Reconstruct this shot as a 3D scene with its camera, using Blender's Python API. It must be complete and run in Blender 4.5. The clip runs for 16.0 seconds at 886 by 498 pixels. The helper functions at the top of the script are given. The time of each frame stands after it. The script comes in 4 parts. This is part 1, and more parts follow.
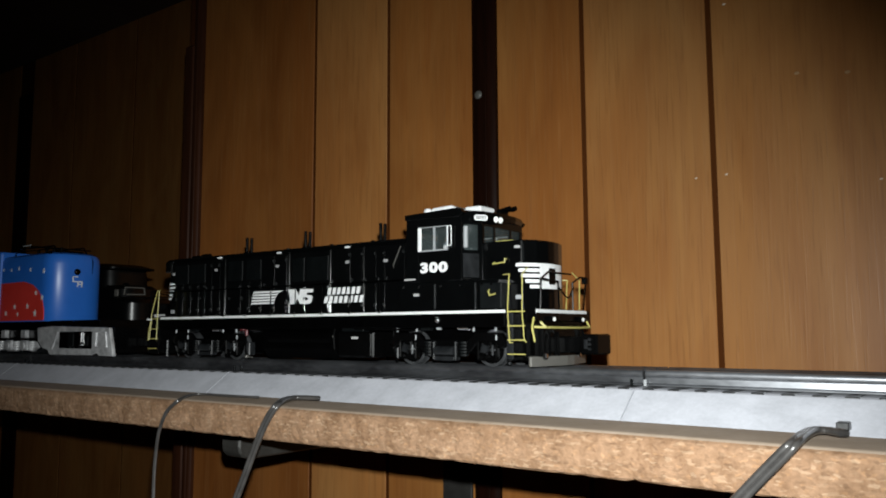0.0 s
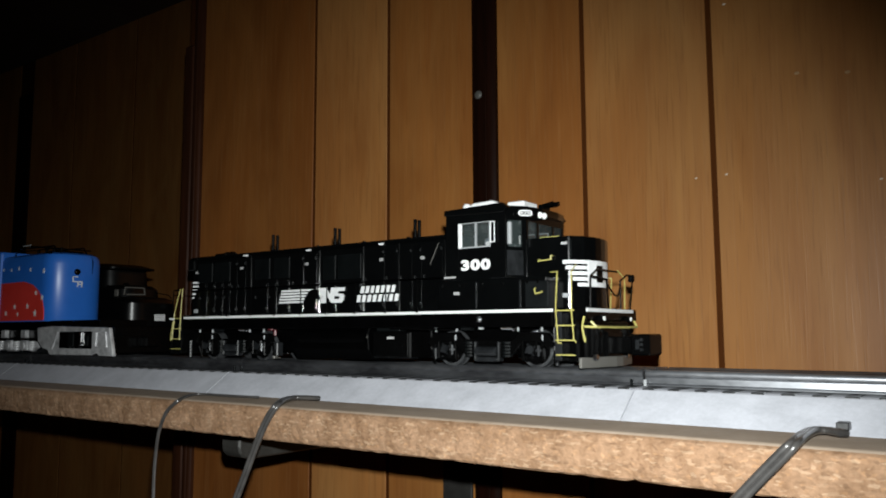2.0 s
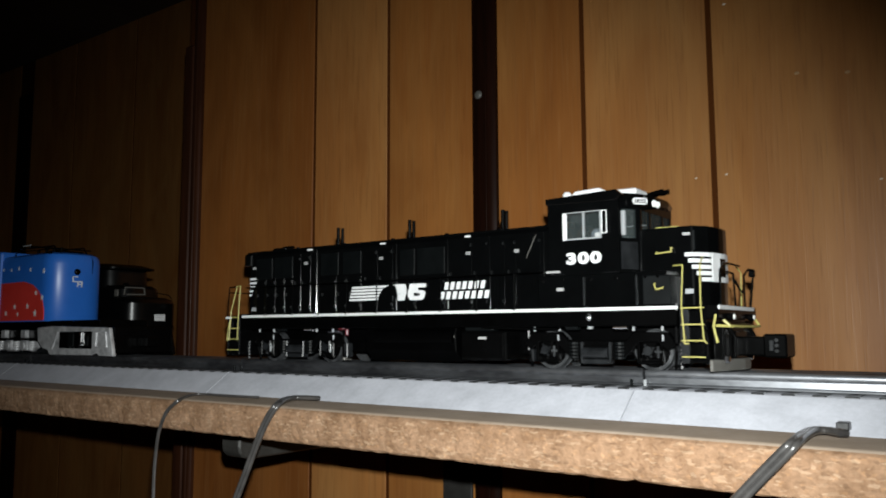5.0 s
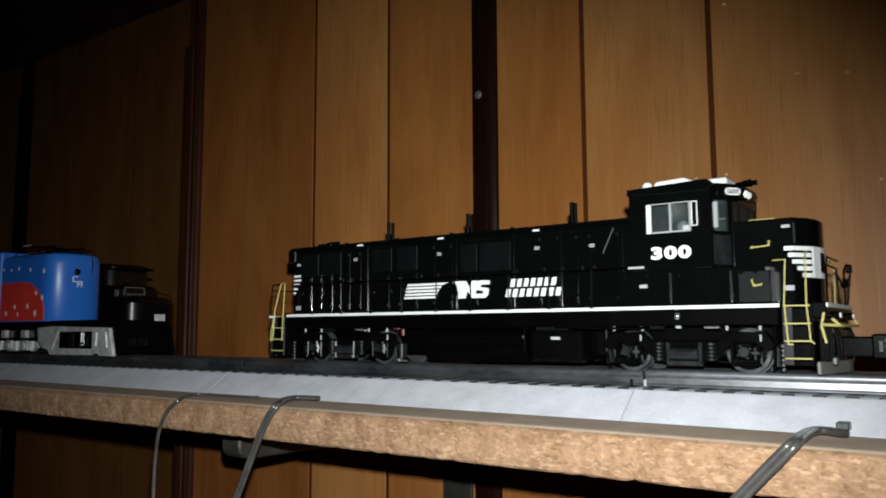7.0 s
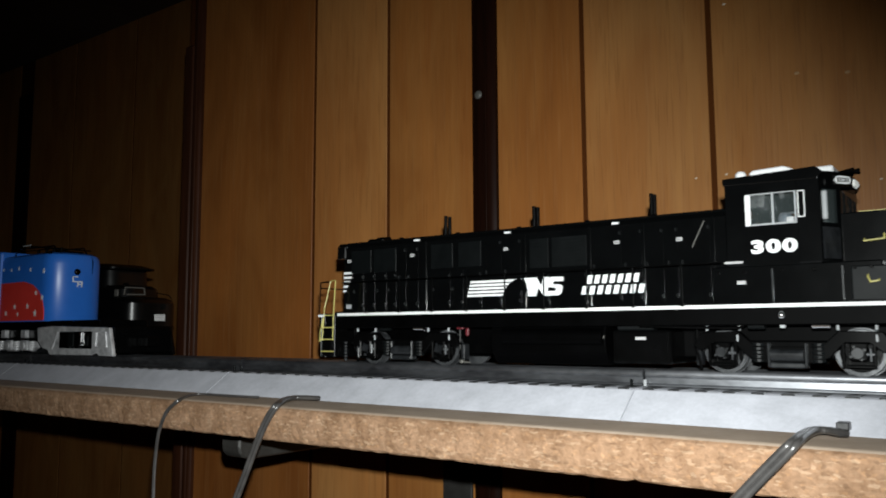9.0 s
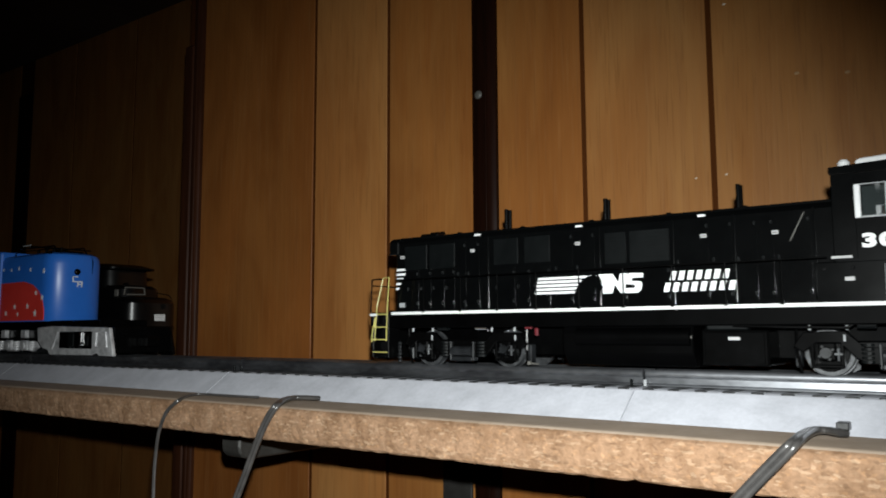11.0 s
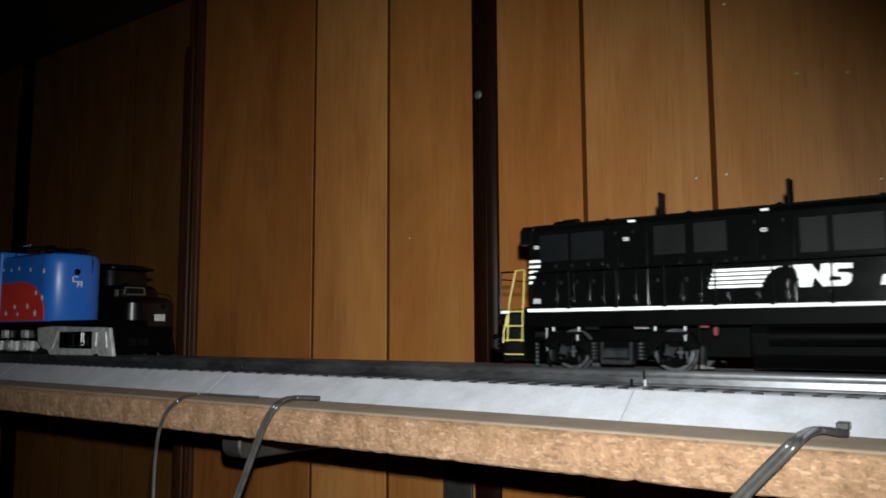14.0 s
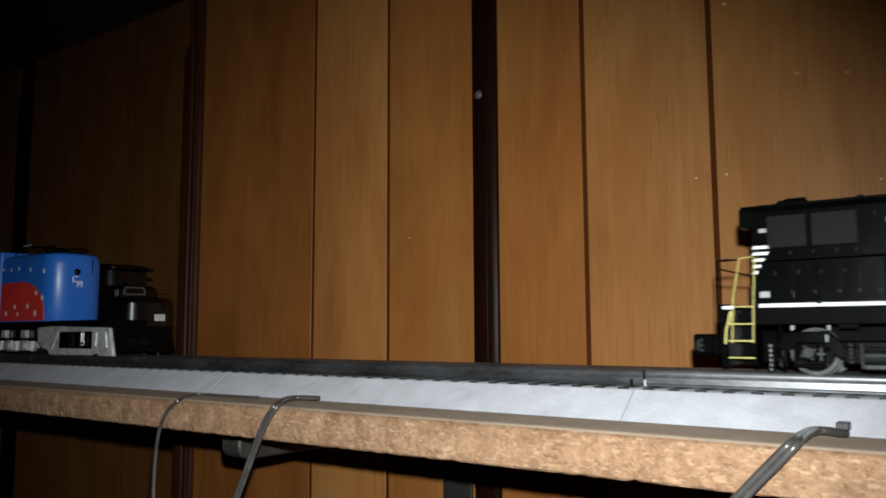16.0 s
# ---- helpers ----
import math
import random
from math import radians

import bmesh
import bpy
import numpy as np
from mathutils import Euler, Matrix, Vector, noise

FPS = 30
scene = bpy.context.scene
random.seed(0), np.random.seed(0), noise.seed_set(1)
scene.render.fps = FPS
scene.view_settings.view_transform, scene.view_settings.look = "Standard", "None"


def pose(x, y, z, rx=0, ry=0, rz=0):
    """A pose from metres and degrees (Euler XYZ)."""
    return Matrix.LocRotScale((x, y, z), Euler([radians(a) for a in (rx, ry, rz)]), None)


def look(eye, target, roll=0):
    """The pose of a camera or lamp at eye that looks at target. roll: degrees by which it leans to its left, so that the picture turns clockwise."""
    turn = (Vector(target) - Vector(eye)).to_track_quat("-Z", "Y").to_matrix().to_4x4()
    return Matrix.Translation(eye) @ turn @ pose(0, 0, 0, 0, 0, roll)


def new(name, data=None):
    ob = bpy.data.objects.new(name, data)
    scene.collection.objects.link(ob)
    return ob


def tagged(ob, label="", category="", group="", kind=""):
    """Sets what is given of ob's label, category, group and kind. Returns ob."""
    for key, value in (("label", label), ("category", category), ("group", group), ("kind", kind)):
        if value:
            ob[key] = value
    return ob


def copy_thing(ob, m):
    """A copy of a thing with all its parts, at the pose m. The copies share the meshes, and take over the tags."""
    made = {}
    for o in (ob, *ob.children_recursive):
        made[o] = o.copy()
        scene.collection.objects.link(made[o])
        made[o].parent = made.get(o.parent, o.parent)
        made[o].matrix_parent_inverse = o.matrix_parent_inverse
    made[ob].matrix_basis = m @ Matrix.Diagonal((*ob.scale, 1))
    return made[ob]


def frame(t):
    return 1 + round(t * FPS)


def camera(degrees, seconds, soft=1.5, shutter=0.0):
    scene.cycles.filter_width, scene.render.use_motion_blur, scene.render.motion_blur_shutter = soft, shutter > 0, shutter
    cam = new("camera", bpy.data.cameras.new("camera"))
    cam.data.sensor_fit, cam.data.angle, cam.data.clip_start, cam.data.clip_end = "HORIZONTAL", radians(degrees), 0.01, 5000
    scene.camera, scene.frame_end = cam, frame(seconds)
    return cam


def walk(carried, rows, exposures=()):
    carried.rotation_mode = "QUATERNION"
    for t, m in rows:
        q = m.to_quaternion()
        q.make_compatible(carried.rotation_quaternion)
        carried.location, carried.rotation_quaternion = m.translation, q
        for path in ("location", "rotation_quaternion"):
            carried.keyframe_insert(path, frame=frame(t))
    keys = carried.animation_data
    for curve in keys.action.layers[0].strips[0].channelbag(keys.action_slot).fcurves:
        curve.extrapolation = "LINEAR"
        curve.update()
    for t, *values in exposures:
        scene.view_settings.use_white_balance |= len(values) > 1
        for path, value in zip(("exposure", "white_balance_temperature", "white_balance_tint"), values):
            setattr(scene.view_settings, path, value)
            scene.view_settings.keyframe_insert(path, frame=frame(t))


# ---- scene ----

# ---- camera: a phone resting still beside the shelf ----
EYE = (0.0, 0.0, 0.040)
YAW, PITCH, ROLL = radians(35.72), radians(6.0), -0.24
AIM = (EYE[0] - math.sin(YAW) * math.cos(PITCH), EYE[1] + math.cos(YAW) * math.cos(PITCH), EYE[2] + math.sin(PITCH))
cam = camera(59.05, 16.0, soft=1.9, shutter=0.7)
walk(cam, [(0.0, look(EYE, AIM, ROLL)), (16.0, look(EYE, AIM, ROLL))])

# ---- light: the phone's torch, next to its lens; the room is dark ----
world = bpy.data.worlds.new("dark_room")
world.use_nodes = True
world.node_tree.nodes["Background"].inputs[0].default_value = (0.9, 0.75, 0.6, 1)
world.node_tree.nodes["Background"].inputs[1].default_value = 0.010
scene.world = world
torch = new("phone_torch", bpy.data.lights.new("phone_torch", "SPOT"))
torch.data.energy, torch.data.shadow_soft_size = 16.8, 0.0025
torch.data.spot_size, torch.data.spot_blend = radians(90), 1.0
torch.data.color = (0.95, 1.0, 0.98)
torch.matrix_world = look((0.004, 0.0, 0.059), (-0.462, 0.6035, -0.072))
scene.view_settings.exposure = 0.0

# ---- materials ----
def material(name, colour, rough=0.5, metal=0.0, second=None, scale=40.0, stretch=(1, 1, 1), bump=0.0, bump_scale=400.0,
             spread=0.0, coat=0.0, specular=0.5, coords="Object", detail=5.0):
    """A surface: two colours mixed by noise at two scales, relief, and a small difference from piece to piece."""
    m = bpy.data.materials.new(name)
    m.use_nodes = True
    t = m.node_tree
    n, link = t.nodes, t.links.new
    b = n["Principled BSDF"]
    b.inputs["Metallic"].default_value = metal
    b.inputs["Specular IOR Level"].default_value = specular
    b.inputs["Coat Weight"].default_value = coat
    b.inputs["Coat Roughness"].default_value = 0.08
    tc, mp = n.new("ShaderNodeTexCoord"), n.new("ShaderNodeMapping")
    link(tc.outputs[coords], mp.inputs["Vector"])
    mp.inputs["Scale"].default_value = stretch
    info = n.new("ShaderNodeObjectInfo")
    shift = n.new("ShaderNodeVectorMath")
    shift.operation = "SCALE"
    shift.inputs[0].default_value = (3.1, 5.3, 7.7)
    link(info.outputs["Random"], shift.inputs["Scale"])
    link(shift.outputs[0], mp.inputs["Location"])
    big, fine = n.new("ShaderNodeTexNoise"), n.new("ShaderNodeTexNoise")
    big.inputs["Scale"].default_value, big.inputs["Detail"].default_value = scale, detail
    fine.inputs["Scale"].default_value, fine.inputs["Detail"].default_value = scale * 7, 3
    link(mp.outputs[0], big.inputs["Vector"])
    link(mp.outputs[0], fine.inputs["Vector"])
    mixf = n.new("ShaderNodeMath")
    mixf.operation = "MULTIPLY_ADD"
    link(fine.outputs[0], mixf.inputs[0])
    mixf.inputs[1].default_value = 0.45
    link(big.outputs[0], mixf.inputs[2])
    ramp = n.new("ShaderNodeMapRange")
    ramp.inputs["From Min"].default_value, ramp.inputs["From Max"].default_value = 0.50, 0.95
    link(mixf.outputs[0], ramp.inputs["Value"])
    mix = n.new("ShaderNodeMix")
    mix.data_type = "RGBA"
    second = second or tuple(c * 0.8 for c in colour)
    mix.inputs[6].default_value, mix.inputs[7].default_value = (*second, 1), (*colour, 1)
    link(ramp.outputs[0], mix.inputs["Factor"])
    out = mix.outputs[2]
    if spread:
        hue = n.new("ShaderNodeHueSaturation")
        mr = n.new("ShaderNodeMapRange")
        mr.inputs["To Min"].default_value, mr.inputs["To Max"].default_value = 1 - spread, 1 + spread
        link(info.outputs["Random"], mr.inputs["Value"])
        link(mr.outputs[0], hue.inputs["Value"])
        link(out, hue.inputs["Color"])
        out = hue.outputs[0]
    link(out, b.inputs["Base Color"])
    rr = n.new("ShaderNodeMapRange")
    rr.inputs["To Min"].default_value, rr.inputs["To Max"].default_value = max(0.03, rough * 0.8), min(1.0, rough * 1.2)
    link(big.outputs[0], rr.inputs["Value"])
    link(rr.outputs[0], b.inputs["Roughness"])
    if bump:
        bn, bp = n.new("ShaderNodeTexNoise"), n.new("ShaderNodeBump")
        bn.inputs["Scale"].default_value, bn.inputs["Detail"].default_value = bump_scale, 4
        link(mp.outputs[0], bn.inputs["Vector"])
        bp.inputs["Strength"].default_value, bp.inputs["Distance"].default_value = bump, 0.0006
        link(bn.outputs[0], bp.inputs["Height"])
        link(bp.outputs[0], b.inputs["Normal"])
    return m


def chipboard():
    """Pressed wood chips of many tones, rough on the sawn edge."""
    m = material("particle_board", (0.285, 0.172, 0.104), 0.85, second=(0.160, 0.088, 0.047), scale=95, bump=0.5, bump_scale=500, specular=0.2)
    t = m.node_tree
    n, link = t.nodes, t.links.new
    b = n["Principled BSDF"]
    base = b.inputs["Base Color"].links[0].from_socket
    tc, mp = n.new("ShaderNodeTexCoord"), n.new("ShaderNodeMapping")
    mp.inputs["Scale"].default_value = (0.75, 1, 1.2)
    link(tc.outputs["Object"], mp.inputs["Vector"])
    warp = n.new("ShaderNodeTexNoise")
    warp.inputs["Scale"].default_value = 300
    add = n.new("ShaderNodeVectorMath")
    add.operation = "MULTIPLY_ADD"
    link(mp.outputs[0], warp.inputs["Vector"])
    link(warp.outputs["Color"], add.inputs[0])
    add.inputs[1].default_value = (0.003, 0.003, 0.003)
    link(mp.outputs[0], add.inputs[2])
    vor = n.new("ShaderNodeTexVoronoi")
    vor.inputs["Scale"].default_value = 820
    link(add.outputs[0], vor.inputs["Vector"])
    sep = n.new("ShaderNodeSeparateColor")
    link(vor.outputs["Color"], sep.inputs[0])
    ramp = n.new("ShaderNodeValToRGB")
    ramp.color_ramp.elements[0].position, ramp.color_ramp.elements[0].color = 0.0, (0.42, 0.40, 0.38, 1)
    ramp.color_ramp.elements[1].position, ramp.color_ramp.elements[1].color = 1.0, (1.5, 1.45, 1.3, 1)
    for pos, c in ((0.12, 0.75), (0.55, 1.0), (0.88, 1.1)):
        e = ramp.color_ramp.elements.new(pos)
        e.color = (c, c, c, 1)
    link(sep.outputs[0], ramp.inputs[0])
    mul = n.new("ShaderNodeMix")
    mul.data_type, mul.blend_type = "RGBA", "MULTIPLY"
    mul.inputs["Factor"].default_value = 0.5
    link(base, mul.inputs[6])
    link(ramp.outputs[0], mul.inputs[7])
    fleck, cut, pale = n.new("ShaderNodeTexVoronoi"), n.new("ShaderNodeMapRange"), n.new("ShaderNodeMix")
    stretch = n.new("ShaderNodeMapping")
    stretch.inputs["Scale"].default_value = (0.5, 1, 1)
    link(add.outputs[0], stretch.inputs["Vector"])
    fleck.inputs["Scale"].default_value = 900
    link(stretch.outputs[0], fleck.inputs["Vector"])
    fs = n.new("ShaderNodeSeparateColor")
    link(fleck.outputs["Color"], fs.inputs[0])
    cut.inputs["From Min"].default_value, cut.inputs["From Max"].default_value = 0.80, 0.97
    cut.inputs["To Max"].default_value = 0.28
    link(fs.outputs[1], cut.inputs["Value"])
    pale.data_type = "RGBA"
    pale.inputs[7].default_value = (0.50, 0.36, 0.24, 1)
    link(cut.outputs[0], pale.inputs["Factor"])
    link(mul.outputs[2], pale.inputs[6])
    pit, hole, dark = n.new("ShaderNodeTexNoise"), n.new("ShaderNodeMapRange"), n.new("ShaderNodeMix")
    pit.inputs["Scale"].default_value, pit.inputs["Detail"].default_value = 260, 2
    link(stretch.outputs[0], pit.inputs["Vector"])
    hole.inputs["From Min"].default_value, hole.inputs["From Max"].default_value = 0.66, 0.76
    hole.inputs["To Max"].default_value = 0.5
    link(pit.outputs[0], hole.inputs["Value"])
    dark.data_type = "RGBA"
    dark.inputs[7].default_value = (0.060, 0.030, 0.014, 1)
    link(hole.outputs[0], dark.inputs["Factor"])
    link(pale.outputs[2], dark.inputs[6])
    link(dark.outputs[2], b.inputs["Base Color"])
    return m


def glass(name, tint, alpha):
    m = bpy.data.materials.new(name)
    m.use_nodes = True
    b = m.node_tree.nodes["Principled BSDF"]
    b.inputs["Base Color"].default_value = (*tint, 1)
    b.inputs["Roughness"].default_value = 0.03
    b.inputs["Alpha"].default_value = alpha
    return m


def panelling(name, warm, pale, deep):
    """Stained veneer: broad clouds of tone, upright grain, thin pale fibres and a satin varnish."""
    m = bpy.data.materials.new(name)
    m.use_nodes = True
    t = m.node_tree
    n, link = t.nodes, t.links.new
    b = n["Principled BSDF"]
    tc, info, shift = n.new("ShaderNodeTexCoord"), n.new("ShaderNodeObjectInfo"), n.new("ShaderNodeVectorMath")
    shift.operation = "MULTIPLY_ADD"
    shift.inputs[1].default_value = (3.1, 5.3, 7.7)
    link(info.outputs["Random"], shift.inputs[0])
    link(tc.outputs["Object"], shift.inputs[2])

    def tone(scale, stretch, lo, hi, detail=4.0, warp=0.0):
        mp, ns, mr = n.new("ShaderNodeMapping"), n.new("ShaderNodeTexNoise"), n.new("ShaderNodeMapRange")
        mp.inputs["Scale"].default_value = stretch
        link(shift.outputs[0], mp.inputs["Vector"])
        ns.inputs["Scale"].default_value, ns.inputs["Detail"].default_value, ns.inputs["Distortion"].default_value = scale, detail, warp
        link(mp.outputs[0], ns.inputs["Vector"])
        mr.inputs["From Min"].default_value, mr.inputs["From Max"].default_value = lo, hi
        link(ns.outputs[0], mr.inputs["Value"])
        return mr.outputs[0]

    def mixed(kind, fac, a, c, amount=None):
        x = n.new("ShaderNodeMix")
        x.data_type, x.blend_type = "RGBA", kind
        for sock, v in ((x.inputs[6], a), (x.inputs[7], c)):
            if isinstance(v, tuple):
                sock.default_value = (*v, 1)
            else:
                link(v, sock)
        if amount is not None:
            k = n.new("ShaderNodeMath")
            k.operation = "MULTIPLY"
            k.inputs[1].default_value = amount
            link(fac, k.inputs[0])
            fac = k.outputs[0]
        link(fac, x.inputs["Factor"])
        return x.outputs[2]

    cloud = tone(7.0, (1.8, 1.8, 0.55), 0.34, 0.66, 4.0, 0.9)
    hue = tone(9.0, (1.0, 1.0, 0.35), 0.35, 0.65, 2.0)
    grain = tone(60.0, (3.0, 3.0, 0.07), 0.35, 0.65, 5.0, 0.4)
    fibre = tone(100.0, (6.0, 6.0, 0.16), 0.54, 0.70, 2.0)
    pore = tone(100.0, (6.0, 6.0, 0.22), 0.44, 0.32, 2.0)
    streak = tone(34.0, (1.6, 1.6, 0.16), 0.46, 0.68, 3.0, 0.5)
    c = mixed("MIX", hue, warm, pale)
    c = mixed("MIX", cloud, deep, c)
    c = mixed("MIX", streak, c, pale, 0.35)
    c = mixed("MULTIPLY", grain, c, (0.72, 0.68, 0.62), 0.26)
    c = mixed("MIX", fibre, c, (0.46, 0.235, 0.090), 0.13)
    c = mixed("MIX", pore, c, (0.170, 0.066, 0.018), 0.26)
    hsv, mr = n.new("ShaderNodeHueSaturation"), n.new("ShaderNodeMapRange")
    mr.inputs["To Min"].default_value, mr.inputs["To Max"].default_value = 0.93, 1.08
    link(info.outputs["Random"], mr.inputs["Value"])
    link(mr.outputs[0], hsv.inputs["Value"])
    link(c, hsv.inputs["Color"])
    link(hsv.outputs[0], b.inputs["Base Color"])
    b.inputs["Specular IOR Level"].default_value = 0.30
    rr = n.new("ShaderNodeMapRange")
    rr.inputs["To Min"].default_value, rr.inputs["To Max"].default_value = 0.40, 0.50
    link(grain, rr.inputs["Value"])
    link(rr.outputs[0], b.inputs["Roughness"])
    bp = n.new("ShaderNodeBump")
    bp.inputs["Strength"].default_value, bp.inputs["Distance"].default_value = 0.09, 0.0005
    link(fibre, bp.inputs["Height"])
    link(bp.outputs[0], b.inputs["Normal"])
    return m


# Board tones differ; part of the wall's uneven light is put into them.
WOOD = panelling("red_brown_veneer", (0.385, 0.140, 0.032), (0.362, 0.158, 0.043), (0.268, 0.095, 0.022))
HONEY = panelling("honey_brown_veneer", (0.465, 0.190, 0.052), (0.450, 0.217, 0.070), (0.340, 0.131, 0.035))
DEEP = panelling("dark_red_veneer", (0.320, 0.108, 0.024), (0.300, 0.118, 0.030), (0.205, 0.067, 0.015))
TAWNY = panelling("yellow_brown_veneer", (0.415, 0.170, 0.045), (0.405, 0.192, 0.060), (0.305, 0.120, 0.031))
SCUFF = material("pale_scuffed_wood", (0.50, 0.30, 0.15), 0.8, specular=0.1, scale=300)
FLECK = material("warm_white_paint_fleck", (0.72, 0.58, 0.44), 0.7, specular=0.1, scale=300)
GROOVE = material("dark_groove", (0.085, 0.026, 0.006), 0.85, specular=0.05, scale=20, stretch=(4, 4, 1))
BATTEN = material("dark_varnished_wood", (0.016, 0.0048, 0.0026), 0.36, second=(0.008, 0.003, 0.0016), scale=20, stretch=(8, 8, 0.5), specular=0.06)
REDWOOD = material("red_brown_varnished_wood", (0.060, 0.020, 0.009), 0.36, second=(0.032, 0.011, 0.005), scale=20, stretch=(8, 8, 0.5), specular=0.2)
# Plaster and concrete of the unseen room, made pale to bounce light back.
PLASTER = material("old_plaster", (0.72, 0.66, 0.58), 0.9, scale=3, bump=0.2, bump_scale=60)
CONCRETE = material("grey_concrete", (0.34, 0.32, 0.30), 0.9, scale=4, bump=0.3, bump_scale=40)
TILE = material("brown_fibreboard", (0.085, 0.060, 0.045), 0.9, second=(0.06, 0.04, 0.03), scale=8, bump=0.3, bump_scale=80)
CHIP = chipboard()
BED = material("grey_ballast_plastic", (0.47, 0.475, 0.52), 0.6, second=(0.37, 0.375, 0.41), scale=70, bump=0.16, bump_scale=900, specular=0.35)
TIE = material("black_tie_plastic", (0.026, 0.026, 0.027), 0.34, scale=80, bump=0.2)
RAIL = material("dull_rail_steel", (0.30, 0.31, 0.33), 0.30, metal=0.9, second=(0.10, 0.10, 0.11), scale=60, stretch=(0.35, 1, 1), bump=0.25, bump_scale=160)
RAIL_BRIGHT = material("bright_rail_steel", (0.40, 0.41, 0.44), 0.34, metal=0.88, second=(0.15, 0.155, 0.165), scale=60, stretch=(0.35, 1, 1), bump=0.25, bump_scale=160)
BLACK = material("black_engine_paint", (0.0016, 0.0018, 0.0019), 0.15, second=(0.0011, 0.0012, 0.0013), scale=60, specular=0.30)
FRAME = material("black_frame_plastic", (0.0015, 0.0015, 0.0016), 0.26, second=(0.001, 0.001, 0.001), scale=90, specular=0.07)
# Blacker and duller than the frame plastic.
UNDER = material("deep_black_plastic", (0.0005, 0.0005, 0.0006), 0.5, second=(0.0003, 0.0003, 0.0003), scale=90, specular=0.03)
SCREEN = material("dark_grey_screen", (0.0034, 0.0043, 0.0047), 0.5, second=(0.0014, 0.0018, 0.0019), specular=0.12, scale=90)
GRILLE = material("black_intake_mesh", (0.0023, 0.0029, 0.0031), 0.5, second=(0.0010, 0.0014, 0.0015), specular=0.10, scale=70)
SATIN = material("satin_black_paint", (0.0019, 0.0020, 0.0022), 0.30, second=(0.0012, 0.0013, 0.0014), scale=60, specular=0.35)
WHITE = material("white_paint", (0.66, 0.665, 0.67), 0.45, second=(0.57, 0.575, 0.58), scale=120)
GREY = material("grey_paint", (0.28, 0.29, 0.30), 0.5, scale=100)
YELLOW = material("yellow_paint", (0.42, 0.375, 0.115), 0.45, second=(0.34, 0.30, 0.085), scale=150)
WHEEL = material("blackened_wheel_steel", (0.013, 0.014, 0.0155), 0.34, second=(0.005, 0.0055, 0.006), scale=120, specular=0.15)
TYRE = material("worn_tyre_steel", (0.085, 0.088, 0.092), 0.34, metal=0.5, second=(0.020, 0.021, 0.023), scale=150)
GUN = material("worn_dark_metal", (0.014, 0.015, 0.0165), 0.36, second=(0.004, 0.0045, 0.005), scale=220, specular=0.3)
FIGURE = material("pale_toy_plastic", (0.19, 0.20, 0.22), 0.5, second=(0.08, 0.11, 0.14), scale=260)
LABEL = material("small_label_white", (0.34, 0.34, 0.34), 0.5, scale=200)
CHROME = material("bright_metal", (0.72, 0.72, 0.74), 0.18, metal=1.0, second=(0.6, 0.6, 0.62), scale=120)
TEAL = material("pale_green_interior", (0.010, 0.016, 0.017), 0.6, scale=80)
REDPART = material("red_paint", (0.09, 0.010, 0.014), 0.4, scale=80)
BLUE = material("glossy_blue_paint", (0.019, 0.128, 0.50), 0.36, second=(0.016, 0.112, 0.45), scale=40)
RED = material("glossy_red_paint", (0.62, 0.045, 0.035), 0.3, second=(0.55, 0.036, 0.028), scale=40, coat=0.2)
SILVER = material("silver_paint", (0.66, 0.66, 0.67), 0.36, metal=0.40, second=(0.30, 0.30, 0.31), scale=150, bump=0.3)
CABLE = material("dark_cable_sheath", (0.058, 0.054, 0.052), 0.30, second=(0.030, 0.028, 0.027), scale=120, specular=1.0)
# Bracket grey darkened to hold the shade under the board.
STEEL = material("shaded_bracket_steel", (0.036, 0.034, 0.031), 0.55, second=(0.022, 0.020, 0.018), metal=0.2, scale=60)
BRACKET = material("grey_bracket_steel", (0.11, 0.105, 0.095), 0.5, metal=0.2, scale=60)
PANE = glass("cab_glass", (0.08, 0.10, 0.10), 0.14)
LENS = material("clear_lamp_lens", (0.85, 0.85, 0.82), 0.1, scale=50, specular=0.8)

# ---- mesh tools ----
def box(bm, x0, x1, y0, y1, z0, z1, bevel=0.0, seg=1):
    b = bmesh.new()
    bmesh.ops.create_cube(b, size=1)
    for v in b.verts:
        v.co = Vector(((x0 + x1) / 2 + v.co.x * (x1 - x0), (y0 + y1) / 2 + v.co.y * (y1 - y0), (z0 + z1) / 2 + v.co.z * (z1 - z0)))
    if bevel:
        bmesh.ops.bevel(b, geom=b.edges[:], offset=bevel, segments=seg, affect="EDGES", profile=0.6)
    return join(bm, b)


def join(bm, b):
    me = bpy.data.meshes.new("tmp")
    b.to_mesh(me)
    b.free()
    bm.from_mesh(me)
    bpy.data.meshes.remove(me)
    return bm


def prism(bm, outline, axis, a, b_, bevel=0.0):
    """A closed outline, extruded along an axis from a to b_. For x the outline is (y, z), for y (x, z), for z (x, y)."""
    b = bmesh.new()
    def at(p, d):
        return {"x": (d, p[0], p[1]), "y": (p[0], d, p[1]), "z": (p[0], p[1], d)}[axis]
    lo = [b.verts.new(at(p, a)) for p in outline]
    hi = [b.verts.new(at(p, b_)) for p in outline]
    n = len(outline)
    b.faces.new(lo)
    b.faces.new(hi)
    for i in range(n):
        b.faces.new((lo[i], lo[(i + 1) % n], hi[(i + 1) % n], hi[i]))
    bmesh.ops.recalc_face_normals(b, faces=b.faces)
    if bevel:
        bmesh.ops.bevel(b, geom=b.edges[:], offset=bevel, segments=1, affect="EDGES")
    return join(bm, b)


